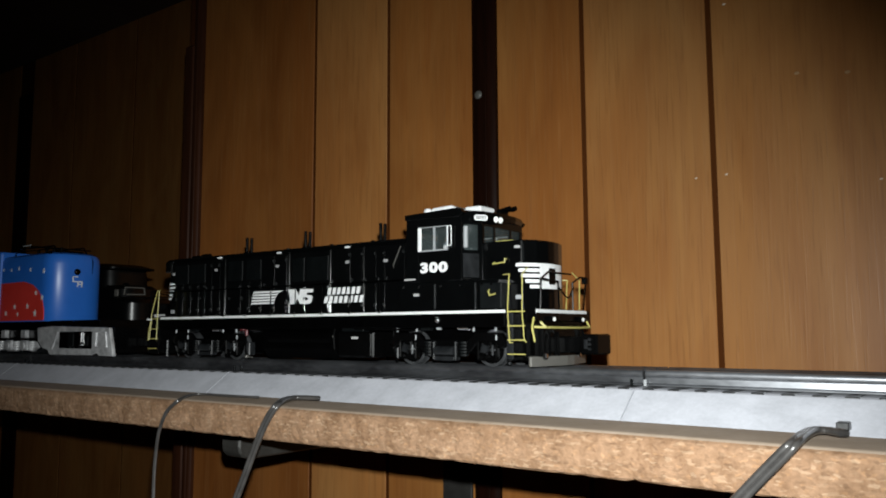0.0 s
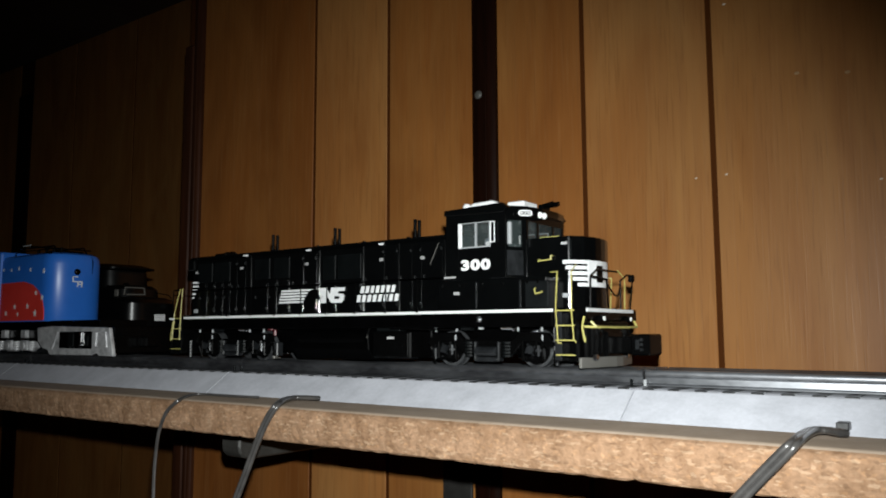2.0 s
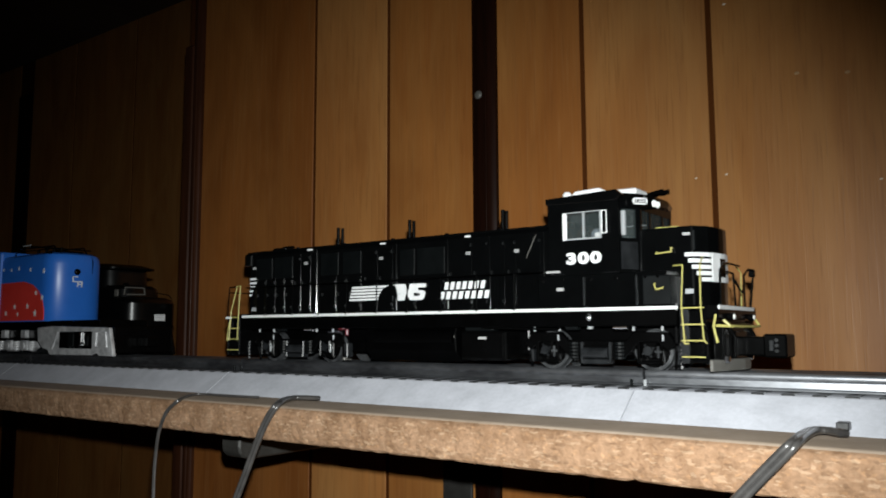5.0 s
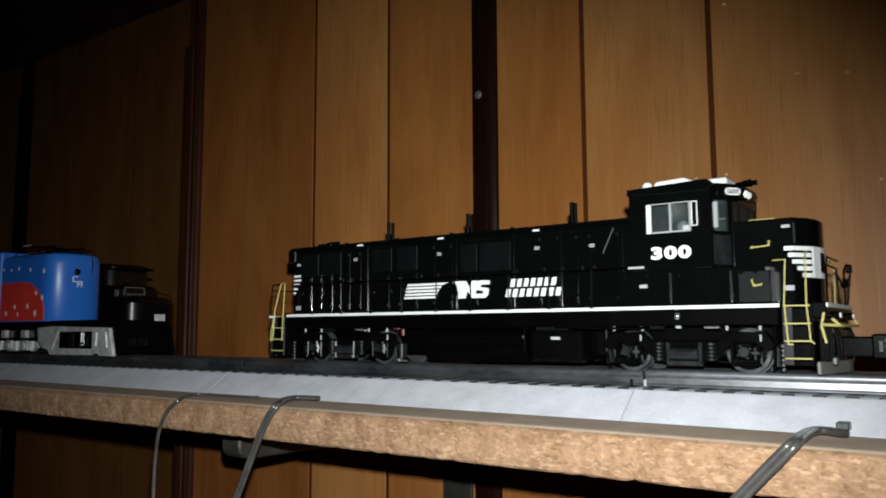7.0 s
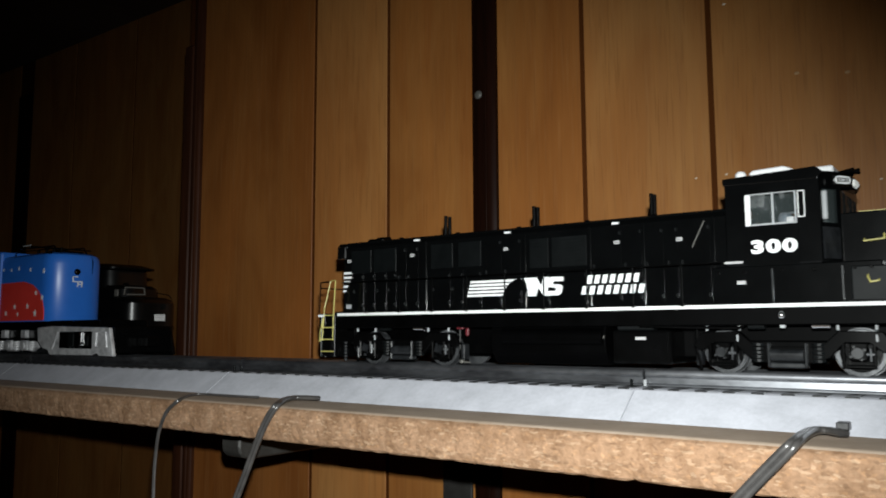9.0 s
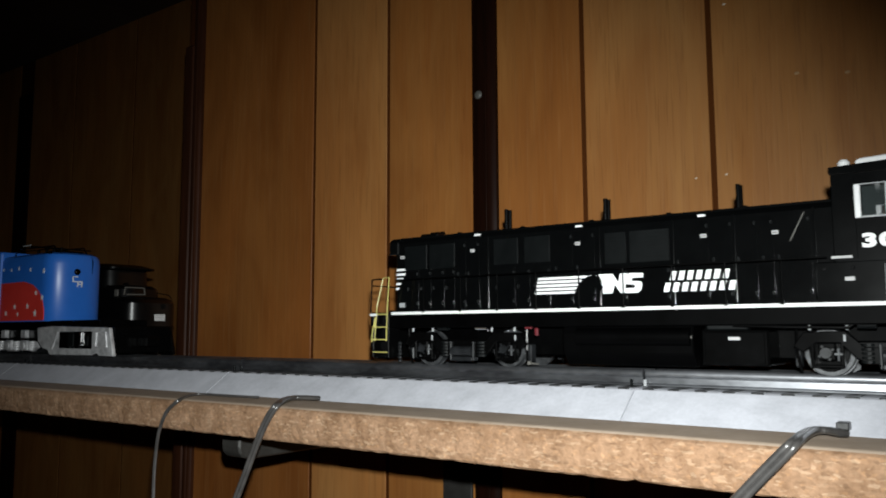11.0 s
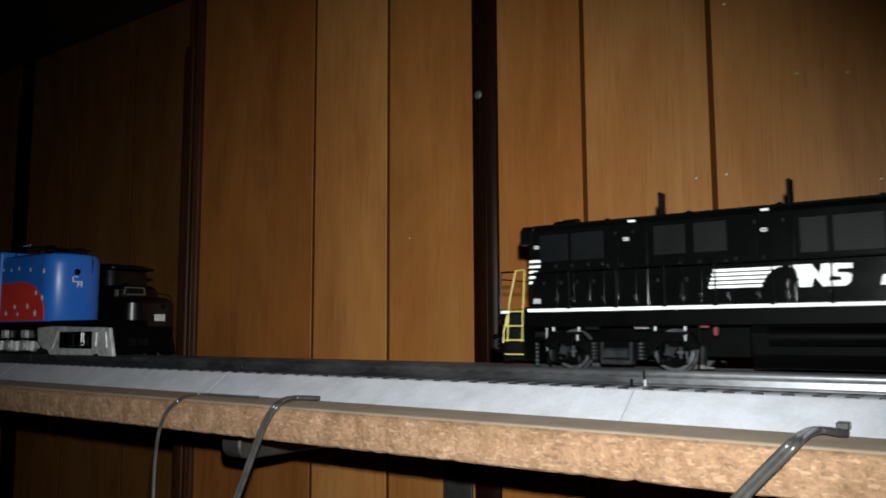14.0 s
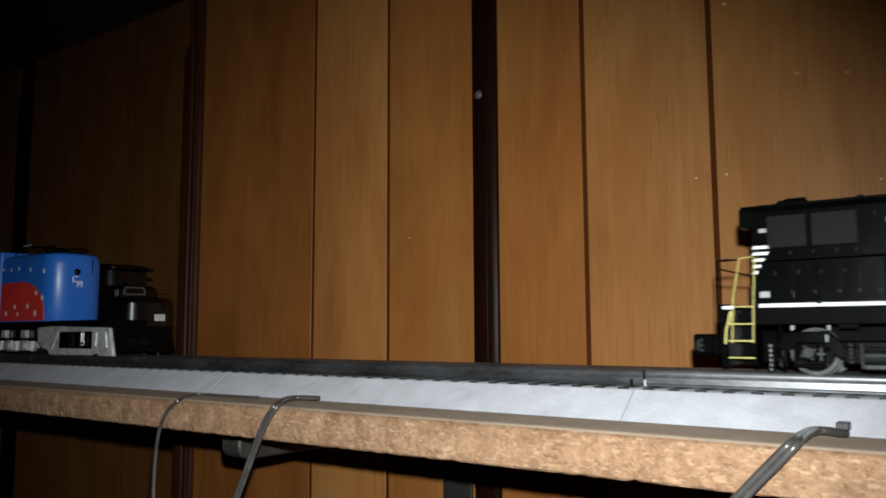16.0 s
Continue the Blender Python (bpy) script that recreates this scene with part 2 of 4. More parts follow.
def cyl(bm, p, q, r, r2=None, n=16):
    """A round bar from p to q."""
    p, q = Vector(p), Vector(q)
    b = bmesh.new()
    bmesh.ops.create_cone(b, cap_ends=True, segments=n, radius1=r, radius2=r if r2 is None else r2, depth=(q - p).length)
    m = Matrix.Translation((p + q) / 2) @ (q - p).to_track_quat("Z", "Y").to_matrix().to_4x4()
    bmesh.ops.transform(b, matrix=m, verts=b.verts)
    return join(bm, b)


def wire(bm, pts, r, n=6):
    """A bent round wire through the points."""
    for p, q in zip(pts, pts[1:]):
        cyl(bm, p, q, r, n=n)
    for p in pts[1:-1]:
        b = bmesh.new()
        bmesh.ops.create_uvsphere(b, u_segments=n, v_segments=4, radius=r, matrix=Matrix.Translation(p))
        join(bm, b)
    return bm


def part(name, bm, mat, parent=None, label="", smooth=False):
    me = bpy.data.meshes.new(name)
    bmesh.ops.recalc_face_normals(bm, faces=bm.faces)
    bm.to_mesh(me)
    bm.free()
    me.materials.append(mat)
    if smooth:
        for p in me.polygons:
            p.use_smooth = True
        me.set_sharp_from_angle(angle=radians(35))
    ob = new(name, me)
    ob.parent = parent
    return tagged(ob, label)


def B(*a, **k):
    return box(bmesh.new(), *a, **k)


def thing(name, label, category, group="", kind=""):
    return tagged(new(name), label, category, group, kind)


# ---- walls ----
WALL_Y = 0.6035
CEIL, BACK_Y = 0.829, 1.10
GAP = 0.0022
wall = part("wall_north", B(-0.835, 1.6, WALL_Y + 0.0011, WALL_Y + 0.09, -1.30, CEIL), GROOVE, None)
tagged(wall, "brown stained wood panelling with dark grooves", "wall", kind="structure")
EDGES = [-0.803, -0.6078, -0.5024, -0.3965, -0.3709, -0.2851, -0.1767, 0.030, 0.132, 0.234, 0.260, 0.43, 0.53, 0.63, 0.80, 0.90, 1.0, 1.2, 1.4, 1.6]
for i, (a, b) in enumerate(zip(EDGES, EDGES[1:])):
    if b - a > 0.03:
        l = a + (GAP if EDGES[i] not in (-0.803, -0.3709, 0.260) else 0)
        # Veneer picked board by board, for hue and to follow the wall's brightness.
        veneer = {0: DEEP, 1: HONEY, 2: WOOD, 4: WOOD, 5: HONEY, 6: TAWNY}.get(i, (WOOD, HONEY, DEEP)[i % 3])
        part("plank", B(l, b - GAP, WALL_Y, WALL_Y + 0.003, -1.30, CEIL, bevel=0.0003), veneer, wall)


def batten(x0, x1, y, z0, z1, label, mat=BATTEN):
    """A dark upright moulding with a rounded face and a raised bead."""
    n = 10
    prof = [(x0, y + 0.002)] + [(x0 + (x1 - x0) * i / n, y - 0.004 - 0.0035 * math.sin(math.pi * i / n) ** 0.6) for i in range(n + 1)] + [(x1, y + 0.002)]
    bm = prism(bmesh.new(), prof, "z", z0, z1)
    xb = x0 + (x1 - x0) * 0.66
    cyl(bm, (xb, y - 0.0075, z0), (xb, y - 0.0075, z1), 0.0011, n=12)
    return tagged(part("trim", bm, mat, None, smooth=True), label, "trim", kind="structure")


batten(-0.3965, -0.3709, WALL_Y, -1.30, CEIL, "narrow black varnished upright batten on the panelling")
batten(0.234, 0.260, WALL_Y, -1.30, CEIL, "narrow black varnished upright batten on the panelling")
batten(-0.8190, -0.8030, WALL_Y, -1.30, CEIL, "dark red-brown varnished corner batten at the end of panelling", REDWOOD)
tagged(part("trim", B(-0.8370, -0.8190, WALL_Y - 0.006, WALL_Y + 0.05, -1.30, 0.405, bevel=0.002), REDWOOD), "short dark red-brown corner post beside the batten", "trim", kind="structure")

alcove = part("wall_alcove", B(-4.2, -0.8351, BACK_Y + 0.0011, BACK_Y + 0.09, -1.30, CEIL), GROOVE, None)
tagged(alcove, "dark set-back wall of wood panelling in shade", "wall", kind="structure")
# Paler veneer here makes up for the weak light on this wall.
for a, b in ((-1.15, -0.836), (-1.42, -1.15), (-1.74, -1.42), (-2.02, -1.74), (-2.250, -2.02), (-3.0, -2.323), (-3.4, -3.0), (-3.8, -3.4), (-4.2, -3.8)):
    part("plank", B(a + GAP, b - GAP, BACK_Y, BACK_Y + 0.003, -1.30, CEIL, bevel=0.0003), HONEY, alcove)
batten(-2.323, -2.250, BACK_Y, -1.30, 0.73, "dark upright batten on the set-back wall")
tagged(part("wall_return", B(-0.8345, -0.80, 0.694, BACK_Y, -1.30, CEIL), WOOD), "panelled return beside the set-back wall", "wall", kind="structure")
OUT = BACK_Y + 0.1
tagged(part("ceiling", B(-4.3, 1.7, -2.2, OUT, CEIL + 0.0005, CEIL + 0.06), TILE), "dark brown fibreboard ceiling", "ceiling", kind="structure")
# Unseen floor and three walls, added to close the room.
tagged(part("floor", B(-4.3, 1.7, -2.2, OUT, -1.36, -1.301), CONCRETE), "grey concrete floor in the dark", "floor", kind="structure")
tagged(part("wall_south", B(-4.3, 1.7, -2.2, -2.1, -1.30, CEIL), PLASTER), "unseen pale plaster wall added behind", "wall", kind="structure")
tagged(part("wall_west", B(-4.30, -4.2, -2.1, BACK_Y, -1.30, CEIL), PLASTER), "unseen pale plaster end wall", "wall", kind="structure")
tagged(part("wall_east", B(1.601, 1.70, -2.1, 0.69, -1.30, CEIL), PLASTER), "unseen pale plaster end wall", "wall", kind="structure")

# small flecks and nail heads on the wall
for x, z, r, m, nm, lab in ((-0.1638, 0.2921, 0.0012, FLECK, "paint_fleck", "tiny white paint fleck on the panelling"),
                            (-0.1905, 0.1578, 0.0009, FLECK, "paint_fleck", "tiny white paint fleck on the panelling"),
                            (-0.1672, 0.1581, 0.0010, FLECK, "paint_fleck", "tiny white paint fleck on the panelling"),
                            (-0.0642, 0.1425, 0.0010, FLECK, "paint_fleck", "tiny white paint fleck on the panelling"),
                            (-0.0809, 0.2211, 0.0016, SCUFF, "paint_fleck", "small dull scuff on the panelling"),
                            (-0.1141, 0.2269, 0.0016, SCUFF, "paint_fleck", "small dull scuff on the panelling"),
                            (-0.4744, 0.1315, 0.0009, FLECK, "paint_fleck", "tiny pale fleck on the panelling")):
    bm = bmesh.new()
    bmesh.ops.create_uvsphere(bm, u_segments=8, v_segments=5, radius=r, matrix=Matrix.Translation((x, WALL_Y - 0.0002, z)) @ Matrix.Diagonal((1.2, 0.3, 0.8, 1)))
    tagged(part(nm, bm, m), lab, "paint fleck", "flecks on the wall")
bm = bmesh.new()
bmesh.ops.create_uvsphere(bm, u_segments=12, v_segments=6, radius=0.0042, matrix=Matrix.Translation((-0.3875, WALL_Y - 0.0075, 0.259)) @ Matrix.Diagonal((1, 0.45, 1, 1)))
tagged(part("nail_head", bm, BRACKET, None, smooth=True), "round dull metal nail head in the batten", "nail")

# ---- shelf board ----
FRONT = 0.2935
THICK = 0.0181
prof = [(WALL_Y - 0.001, 0.0), (FRONT + 0.006, 0.0)]
prof += [(FRONT + 0.006 - 0.006 * math.sin(a), -0.004 + 0.004 * math.cos(a)) for a in [math.pi / 2 * i / 5 for i in range(1, 6)]]
prof += [(FRONT - 0.0002, -0.0090), (FRONT - 0.0001, -0.0140), (FRONT + 0.0004, -0.0172), (FRONT + 0.0012, -THICK), (WALL_Y - 0.001, -THICK)]
rnd = random.Random(11)
bm = bmesh.new()
stations = [-2.3, -1.6] + [-1.2 + 0.0032 * i for i in range(469)] + [0.7, 1.3]
rings = []
for x in stations:
    row = []
    for k, (y, z) in enumerate(prof):
        chip = rnd.gauss(0, 1) if 1.2 > x > -1.25 else 0
        if k == 9:
            y, z = y + 0.00022 * chip, z + 0.0002 * rnd.gauss(0, 1)
        elif k == 10:
            y, z = y + 0.0004 * abs(chip), z + 0.00013 * chip
        elif 6 <= k <= 8:
            y += 0.00012 * chip
        row.append(bm.verts.new((x, y, z)))
    rings.append(row)
for r0, r1 in zip(rings, rings[1:]):
    for k in range(len(prof)):
        bm.faces.new((r0[k], r0[(k + 1) % len(prof)], r1[(k + 1) % len(prof)], r1[k]))
bm.faces.new(rings[0])
bm.faces.new(rings[-1])
board = part("shelf_board", bm, CHIP, None)
DUST = material("dusty_board_top", (0.43, 0.335, 0.26), 0.9, second=(0.33, 0.25, 0.185), scale=45, bump=0.2, bump_scale=700, specular=0.2)
board.data.materials.append(DUST)
for f in board.data.polygons:
    if f.normal.z > 0.93:
        f.material_index = 1
tagged(board, "raw particle board shelf with a rough sawn edge", "shelf")


def shelf_bracket(x):
    e = thing("shelf_bracket", "grey steel shelf bracket under the particle board", "bracket", "brackets under the shelf")
    e.matrix_basis = pose(x, WALL_Y - 0.001, -THICK - 0.0004)
    bm = bmesh.new()
    prism(bm, [(0, 0), (-0.255, 0), (-0.262, -0.002), (-0.262, -0.0165), (-0.2605, -0.0205), (-0.257, -0.0230), (-0.250, -0.0240), (-0.02, -0.027), (0, -0.060)], "x", -0.009, 0.009, bevel=0.0012)
    part("arm", bm, STEEL, e)
    part("wall_plate", B(-0.016, 0.016, -0.004, 0, -0.16, -0.0605, bevel=0.001), STEEL, e)
    return e


first = shelf_bracket(-0.416)
for x in (-1.4, 0.45, 1.1):
    copy_thing(first, pose(x, WALL_Y - 0.001, -THICK - 0.0004))

# ---- track ----
TRACK_Y, RAIL_Z, SECTION, JOINT = 0.381, 0.0213, 0.290, -0.1430
SIDING_Y = 0.476


def track_section(rail_mat, label, clip):
    """One straight piece: ballast-shaped bed, ties, three rails."""
    e = thing("track_section", label, "model track", "track sections")
    L = SECTION - 0.0004
    prof = [(-0.0478, 0.0), (-0.0472, 0.0004), (-0.0300, 0.0125), (-0.0280, 0.0131), (0.0280, 0.0131), (0.0300, 0.0125), (0.0472, 0.0004), (0.0478, 0.0)]
    bm = prism(bmesh.new(), prof, "x", 0.0002, L)
    part("roadbed", bm, BED, e)
    tie = None
    n = 24
    for i in range(n):
        x = SECTION * (i + 0.5) / n
        if tie is None:
            bm = B(-0.0028, 0.0028, -0.0294, 0.0294, 0.0095, 0.0134, bevel=0.0004)
            tie = part("tie", bm, TIE, e).data
            e.children[-1].location.x = x
        else:
            o = new("tie", tie)
            o.parent = e
            o.location.x = x
    rail = [(-0.0030, 0.0138), (-0.0028, 0.0144), (-0.0016, 0.0150), (-0.0014, 0.0176), (-0.0019, 0.0184), (-0.0022, 0.0194), (-0.0020, 0.0204), (-0.0013, 0.0211), (0.0, 0.0213)]
    rail += [(-y, z) for y, z in reversed(rail[:-1])]
    for y in (-0.0159, 0.0, 0.0159):
        part("rail", prism(bmesh.new(), [(y + p, z) for p, z in rail], "x", 0.0006, L - 0.0004), rail_mat if y < 0 else RAIL, e, smooth=True)
    for x in (0.0012, SECTION - 0.0055):
        part("joint_clip", B(x - 0.0007, x + 0.0007, -0.0205, -0.0192, 0.0136, 0.0168, bevel=0.0002), clip, e, "small metal joint clip")
    return e


near = track_section(RAIL_BRIGHT, "straight toy track with grey ballast bed and bright rail", GREY)
near.matrix_basis = pose(JOINT, TRACK_Y, 0)
for i in range(1, 4):
    copy_thing(near, pose(JOINT + SECTION * i, TRACK_Y, 0))
dull = track_section(RAIL, "straight toy track with grey ballast bed and dull rails", SCREEN)
dull.matrix_basis = pose(JOINT - SECTION, TRACK_Y, 0)
for i in range(2, 8):
    copy_thing(dull, pose(JOINT - SECTION * i, TRACK_Y, 0))
for i in range(3, 7):
    copy_thing(dull, pose(JOINT - 0.22 - SECTION * i + 0.25, SIDING_Y, 0))


# ---- cables over the shelf edge ----
def cable(name, pts, r, label, plug=None):
    cu = bpy.data.curves.new(name, "CURVE")
    cu.dimensions, cu.bevel_depth, cu.bevel_resolution, cu.resolution_u = "3D", r * 0.62, 4, 10
    for side in (-1, 1):
        sp = cu.splines.new("NURBS")
        sp.points.add(len(pts) - 1)
        for k, (p, q) in enumerate(zip(sp.points, pts)):
            u, v = Vector(pts[max(k - 1, 0)]), Vector(pts[min(k + 1, len(pts) - 1)])
            run = (v - u).normalized()
            off = Vector((1, 0, 0)) - run * run.x if abs(run.x) < 0.8 else Vector((0, -1, 0)) - run * run.y * -1
            p.co = (*(Vector(q) + off.normalized() * side * r * 0.48), 1)
        sp.use_endpoint_u, sp.order_u = True, 3
    tmp = new(name, cu)
    me = bpy.data.meshes.new_from_object(tmp.evaluated_get(bpy.context.evaluated_depsgraph_get()))
    bpy.data.objects.remove(tmp)
    me.materials.append(CABLE)
    for p in me.polygons:
        p.use_smooth = True
    ob = tagged(new(name, me), label, "cable", "cables over the shelf edge")
    if plug:
        part("plug", B(*plug, bevel=0.0004), TIE, ob, "small black plug in the track bed")
    return ob


cable("cable", [(-0.3659, 0.3195, 0.0013), (-0.3913, 0.3166, 0.0013), (-0.4162, 0.3177, 0.0013), (-0.4166, 0.3091, 0.0013), (-0.3996, 0.2903, 0.0013), (-0.4027, 0.2868, -0.0022), (-0.4096, 0.2868, -0.0072), (-0.4141, 0.2868, -0.0148), (-0.4169, 0.2868, -0.0229), (-0.4191, 0.2868, -0.0416), (-0.4190, 0.2868, -0.0612), (-0.4188, 0.2868, -0.0812), (-0.4186, 0.2868, -0.1112), (-0.4226, 0.3000, -0.6000)],
      0.0011, "thin dark cable hanging over the shelf edge")
cable("cable", [(-0.3218, 0.3251, 0.0024), (-0.3330, 0.3241, 0.0024), (-0.3372, 0.3188, 0.0024), (-0.3296, 0.3057, 0.0024), (-0.3140, 0.2874, 0.0024), (-0.3173, 0.2862, -0.0018), (-0.3219, 0.2862, -0.0076), (-0.3269, 0.2862, -0.0162), (-0.3315, 0.2862, -0.0251), (-0.3378, 0.2862, -0.0378), (-0.3442, 0.2862, -0.0501), (-0.3534, 0.2862, -0.0678), (-0.3673, 0.2862, -0.0944), (-0.3713, 0.3000, -0.6000)],
      0.0020, "thick dark glossy cable hanging over the shelf edge")
cable("cable", [(-0.0510, 0.3195, 0.0026), (-0.0555, 0.3241, 0.0026), (-0.0590, 0.3256, 0.0026), (-0.0620, 0.3215, 0.0026), (-0.0620, 0.3059, 0.0026), (-0.0604, 0.2846, 0.0026), (-0.0641, 0.2845, -0.0014), (-0.0679, 0.2845, -0.0055), (-0.0731, 0.2845, -0.0111), (-0.0789, 0.2845, -0.0176), (-0.0923, 0.2845, -0.0325), (-0.1123, 0.2845, -0.0548), (-0.1163, 0.3000, -0.6000)],
      0.0022, "thick dark glossy cable hanging over the shelf edge", (-0.0555, -0.0510, 0.3310, 0.3370, 0.0020, 0.0052))

# ---- black diesel engine, the moving thing; its parts are drawn in millimetres, x forward, z up from the rail ----
def mm(name, bm, mat, parent, label="", smooth=False):
    bmesh.ops.scale(bm, vec=(0.001, 0.001, 0.001), verts=bm.verts)
    return part(name, bm, mat, parent, label, smooth)


def lettering(text, size, x, y, z, mat, parent, name, offset=0.0, shear=0.0):
    """Flat raised characters on a side that faces -y; x is their middle, z their foot, in millimetres."""
    cu = bpy.data.curves.new(name, "FONT")
    cu.body, cu.size, cu.align_x, cu.extrude, cu.offset, cu.shear = text, size * 0.001, "CENTER", 0.00012, offset * 0.001, shear
    tmp = new(name, cu)
    me = bpy.data.meshes.new_from_object(tmp.evaluated_get(bpy.context.evaluated_depsgraph_get()))
    bpy.data.objects.remove(tmp)
    me.transform(Matrix.Translation((x * 0.001, y * 0.001, z * 0.001)) @ Matrix.Rotation(radians(90), 4, "X") @ Matrix.Diagonal((1.52, 1, 1, 1)))
    me.materials.append(mat)
    ob = new(name, me)
    ob.parent = parent
    return ob


def slab(bm, x0, x1, z0, z1, y, lean=0.0, d=0.25):
    """A thin painted bar on a side that faces -y, its top shifted by lean."""
    return prism(bm, [(x0, z0), (x1, z0), (x1 + lean, z1), (x0 + lean, z1)], "y", y - d, y + 0.05)


HS, CS, WS = -21.5, -33.0, -32.0       # hood, cab and walkway sides that face the camera

engine = thing("diesel_locomotive", "black model diesel engine with white stripe and yellow handrails", "model train")

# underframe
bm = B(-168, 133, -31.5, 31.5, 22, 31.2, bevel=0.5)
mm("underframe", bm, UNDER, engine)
for side in (-1, 1):
    y = 32.0 * side
    bm = B(-163.5, 133.5, min(y, y - 0.5 * side), max(y, y - 0.5 * side), 29.45, 31.0, bevel=0.1)
    mm("side_stripe", bm, WHITE, engine, "white sill stripe")
    bm = B(-165, 133, min(y, y - 0.6 * side), max(y, y - 0.6 * side), 31.2, 32.0)
    mm("walkway_edge", bm, BLACK, engine)

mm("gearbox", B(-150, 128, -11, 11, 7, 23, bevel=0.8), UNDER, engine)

# long hood
HOOD = [(-21.5, 31), (-21.5, 71.5), (-19, 74.2), (19, 74.2), (21.5, 71.5), (21.5, 31)]
mm("long_hood", prism(bmesh.new(), HOOD, "x", -168, 69, bevel=0.3), BLACK, engine)
bm = prism(bmesh.new(), [(-22.6, 65), (-22.6, 72.5), (-19.5, 75), (19.5, 75), (22.6, 72.5), (22.6, 65)], "x", -173, -166, bevel=0.5)
mm("radiator_overhang", bm, BLACK, engine)
mm("roof_rib", B(-166, 68, -20.6, -19.4, 73.6, 74.9, bevel=0.2), BLACK, engine)
mm("roof_rib", B(-166, 68, 19.4, 20.6, 73.6, 74.9, bevel=0.2), BLACK, engine)
bm = B(-160, -147, -9, 9, 74, 78.0, bevel=0.8)
cyl(bm, (-158, 0, 78), (-149, 0, 78), 2.0, n=10)
mm("radiator_fan", bm, FRAME, engine)
for x in (-102.9, -42.7, 24.6):
    base = mm("exhaust_base", B(x - 4, x + 4, -6.5, 5, 73.5, 75.2, bevel=0.4), FRAME, engine)
    for y in (-3.2, 1.0):
        mm("exhaust_pipe", cyl(bmesh.new(), (x, y, 74), (x, y, 88.6), 1.1, n=12), FRAME, base, "black exhaust pipe", smooth=True)
for x in (-111, -70, -30, 10, 45):
    mm("lifting_lug", B(x - 15, x - 12.5, -19, -17.5, 74, 75.8, bevel=0.3), FRAME, engine)

# doors on the hood sides with hinges and latches
DOORS = [(-160, -151.5, 33, 56), (-150.5, -142.5, 33, 56), (-141.5, -133.5, 33, 56), (-132.5, -126, 33, 56), (-124.5, -118.5, 33, 70.5), (-117.5, -109.5, 33, 70.5),
         (-99.5, -87, 33, 54), (-86, -78, 33, 54), (-76, -66, 33, 54), (-63.5, -53, 33, 70.5), (-51.5, -41, 33, 70.5), (-36, -24, 33, 51), (-22.5, -3, 33, 51), (0, 15.5, 33, 70.5), (16.5, 26, 33, 70.5),
         (27.5, 36.5, 33, 70), (38, 43.5, 33, 70), (44.5, 58.5, 33, 70)]
for x0, x1, z0, z1 in DOORS:
    for s in (-1, 1):
        y = s * 21.5
        d = mm("hood_door", B(x0, x1, min(y, y + 0.16 * s), max(y, y + 0.16 * s), z0, z1, bevel=0.05), BLACK, engine)
        if s < 0:
            bm = bmesh.new()
            for z in (z0 + 3, z1 - 3):
                box(bm, x1 - 1.2, x1 - 0.3, y - 1.0, y - 0.1, z - 0.9, z + 0.9, bevel=0.2)
            box(bm, x0 + 0.6, x0 + 1.3, y - 1.0, y - 0.1, (z0 + z1) / 2 - 1, (z0 + z1) / 2 + 1, bevel=0.2)
            mm("latch", bm, SCREEN, d)
for x0, x1 in ((-161.5, -145.5), (-143.5, -126), (-100, -85), (-81, -66), (-35.5, -24.5), (-22.5, -3)):
    z0, z1 = (55.5, 69.5) if x0 < -50 else (52.5, 68)
    s = mm("grille", B(x0, x1, HS - 0.5, HS + 0.2, z0, z1, bevel=0.2), GRILLE, engine, "dark grey intake screen")
    bm = bmesh.new()
    for i in range(1, 9):
        z = z0 + (z1 - z0) * i / 9
        box(bm, x0 + 0.8, x1 - 0.8, HS - 0.75, HS - 0.45, z - 0.25, z + 0.25)
    mm("slat", bm, GRILLE, s)
for x in (-104, -38.5, -1.2, 60, 26.8):
    mm("hood_seam", B(x - 0.5, x + 0.5, HS - 0.6, HS + 0.1, 32, 72, bevel=0.15), BLACK, engine)
mm("grab_bar", wire(bmesh.new(), [(50.5, HS - 0.7, 58), (51, HS - 1.2, 59), (56.5, HS - 1.2, 70)], 0.25), BRACKET, engine, "thin grey bent bar")

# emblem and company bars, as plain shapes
bm = bmesh.new()
for i in range(5):
    z = 38.7 + i * 1.85
    slab(bm, -74.8 + i * 0.55, -41.5 + 0.4 * i, z, z + 1.2, HS - 0.75)
mm("emblem_stripes", bm, WHITE, engine, "white speed stripes")
bm = prism(bmesh.new(), [(-52.0, 38.4), (-50.3, 42.0), (-47.6, 45.2), (-44.5, 47.0), (-41.8, 47.3), (-41.0, 48.4), (-40.0, 46.9), (-38.2, 44.0), (-36.2, 41.2), (-37.6, 39.6), (-40.6, 41.4), (-41.4, 38.4)], "y", HS - 1.25, HS - 0.7)
mm("emblem_mask", bm, BLACK, engine)
bm = prism(bmesh.new(), [(-36.5, 38.0), (-31.6, 38.0), (-30.3, 42.2), (-27.2, 38.0), (-25.4, 38.0), (-23.6, 47.6), (-27.4, 47.6), (-28.5, 43.2), (-31.2, 47.6), (-38.8, 47.6), (-37.2, 44.5)], "y", HS - 1.0, HS - 0.7)
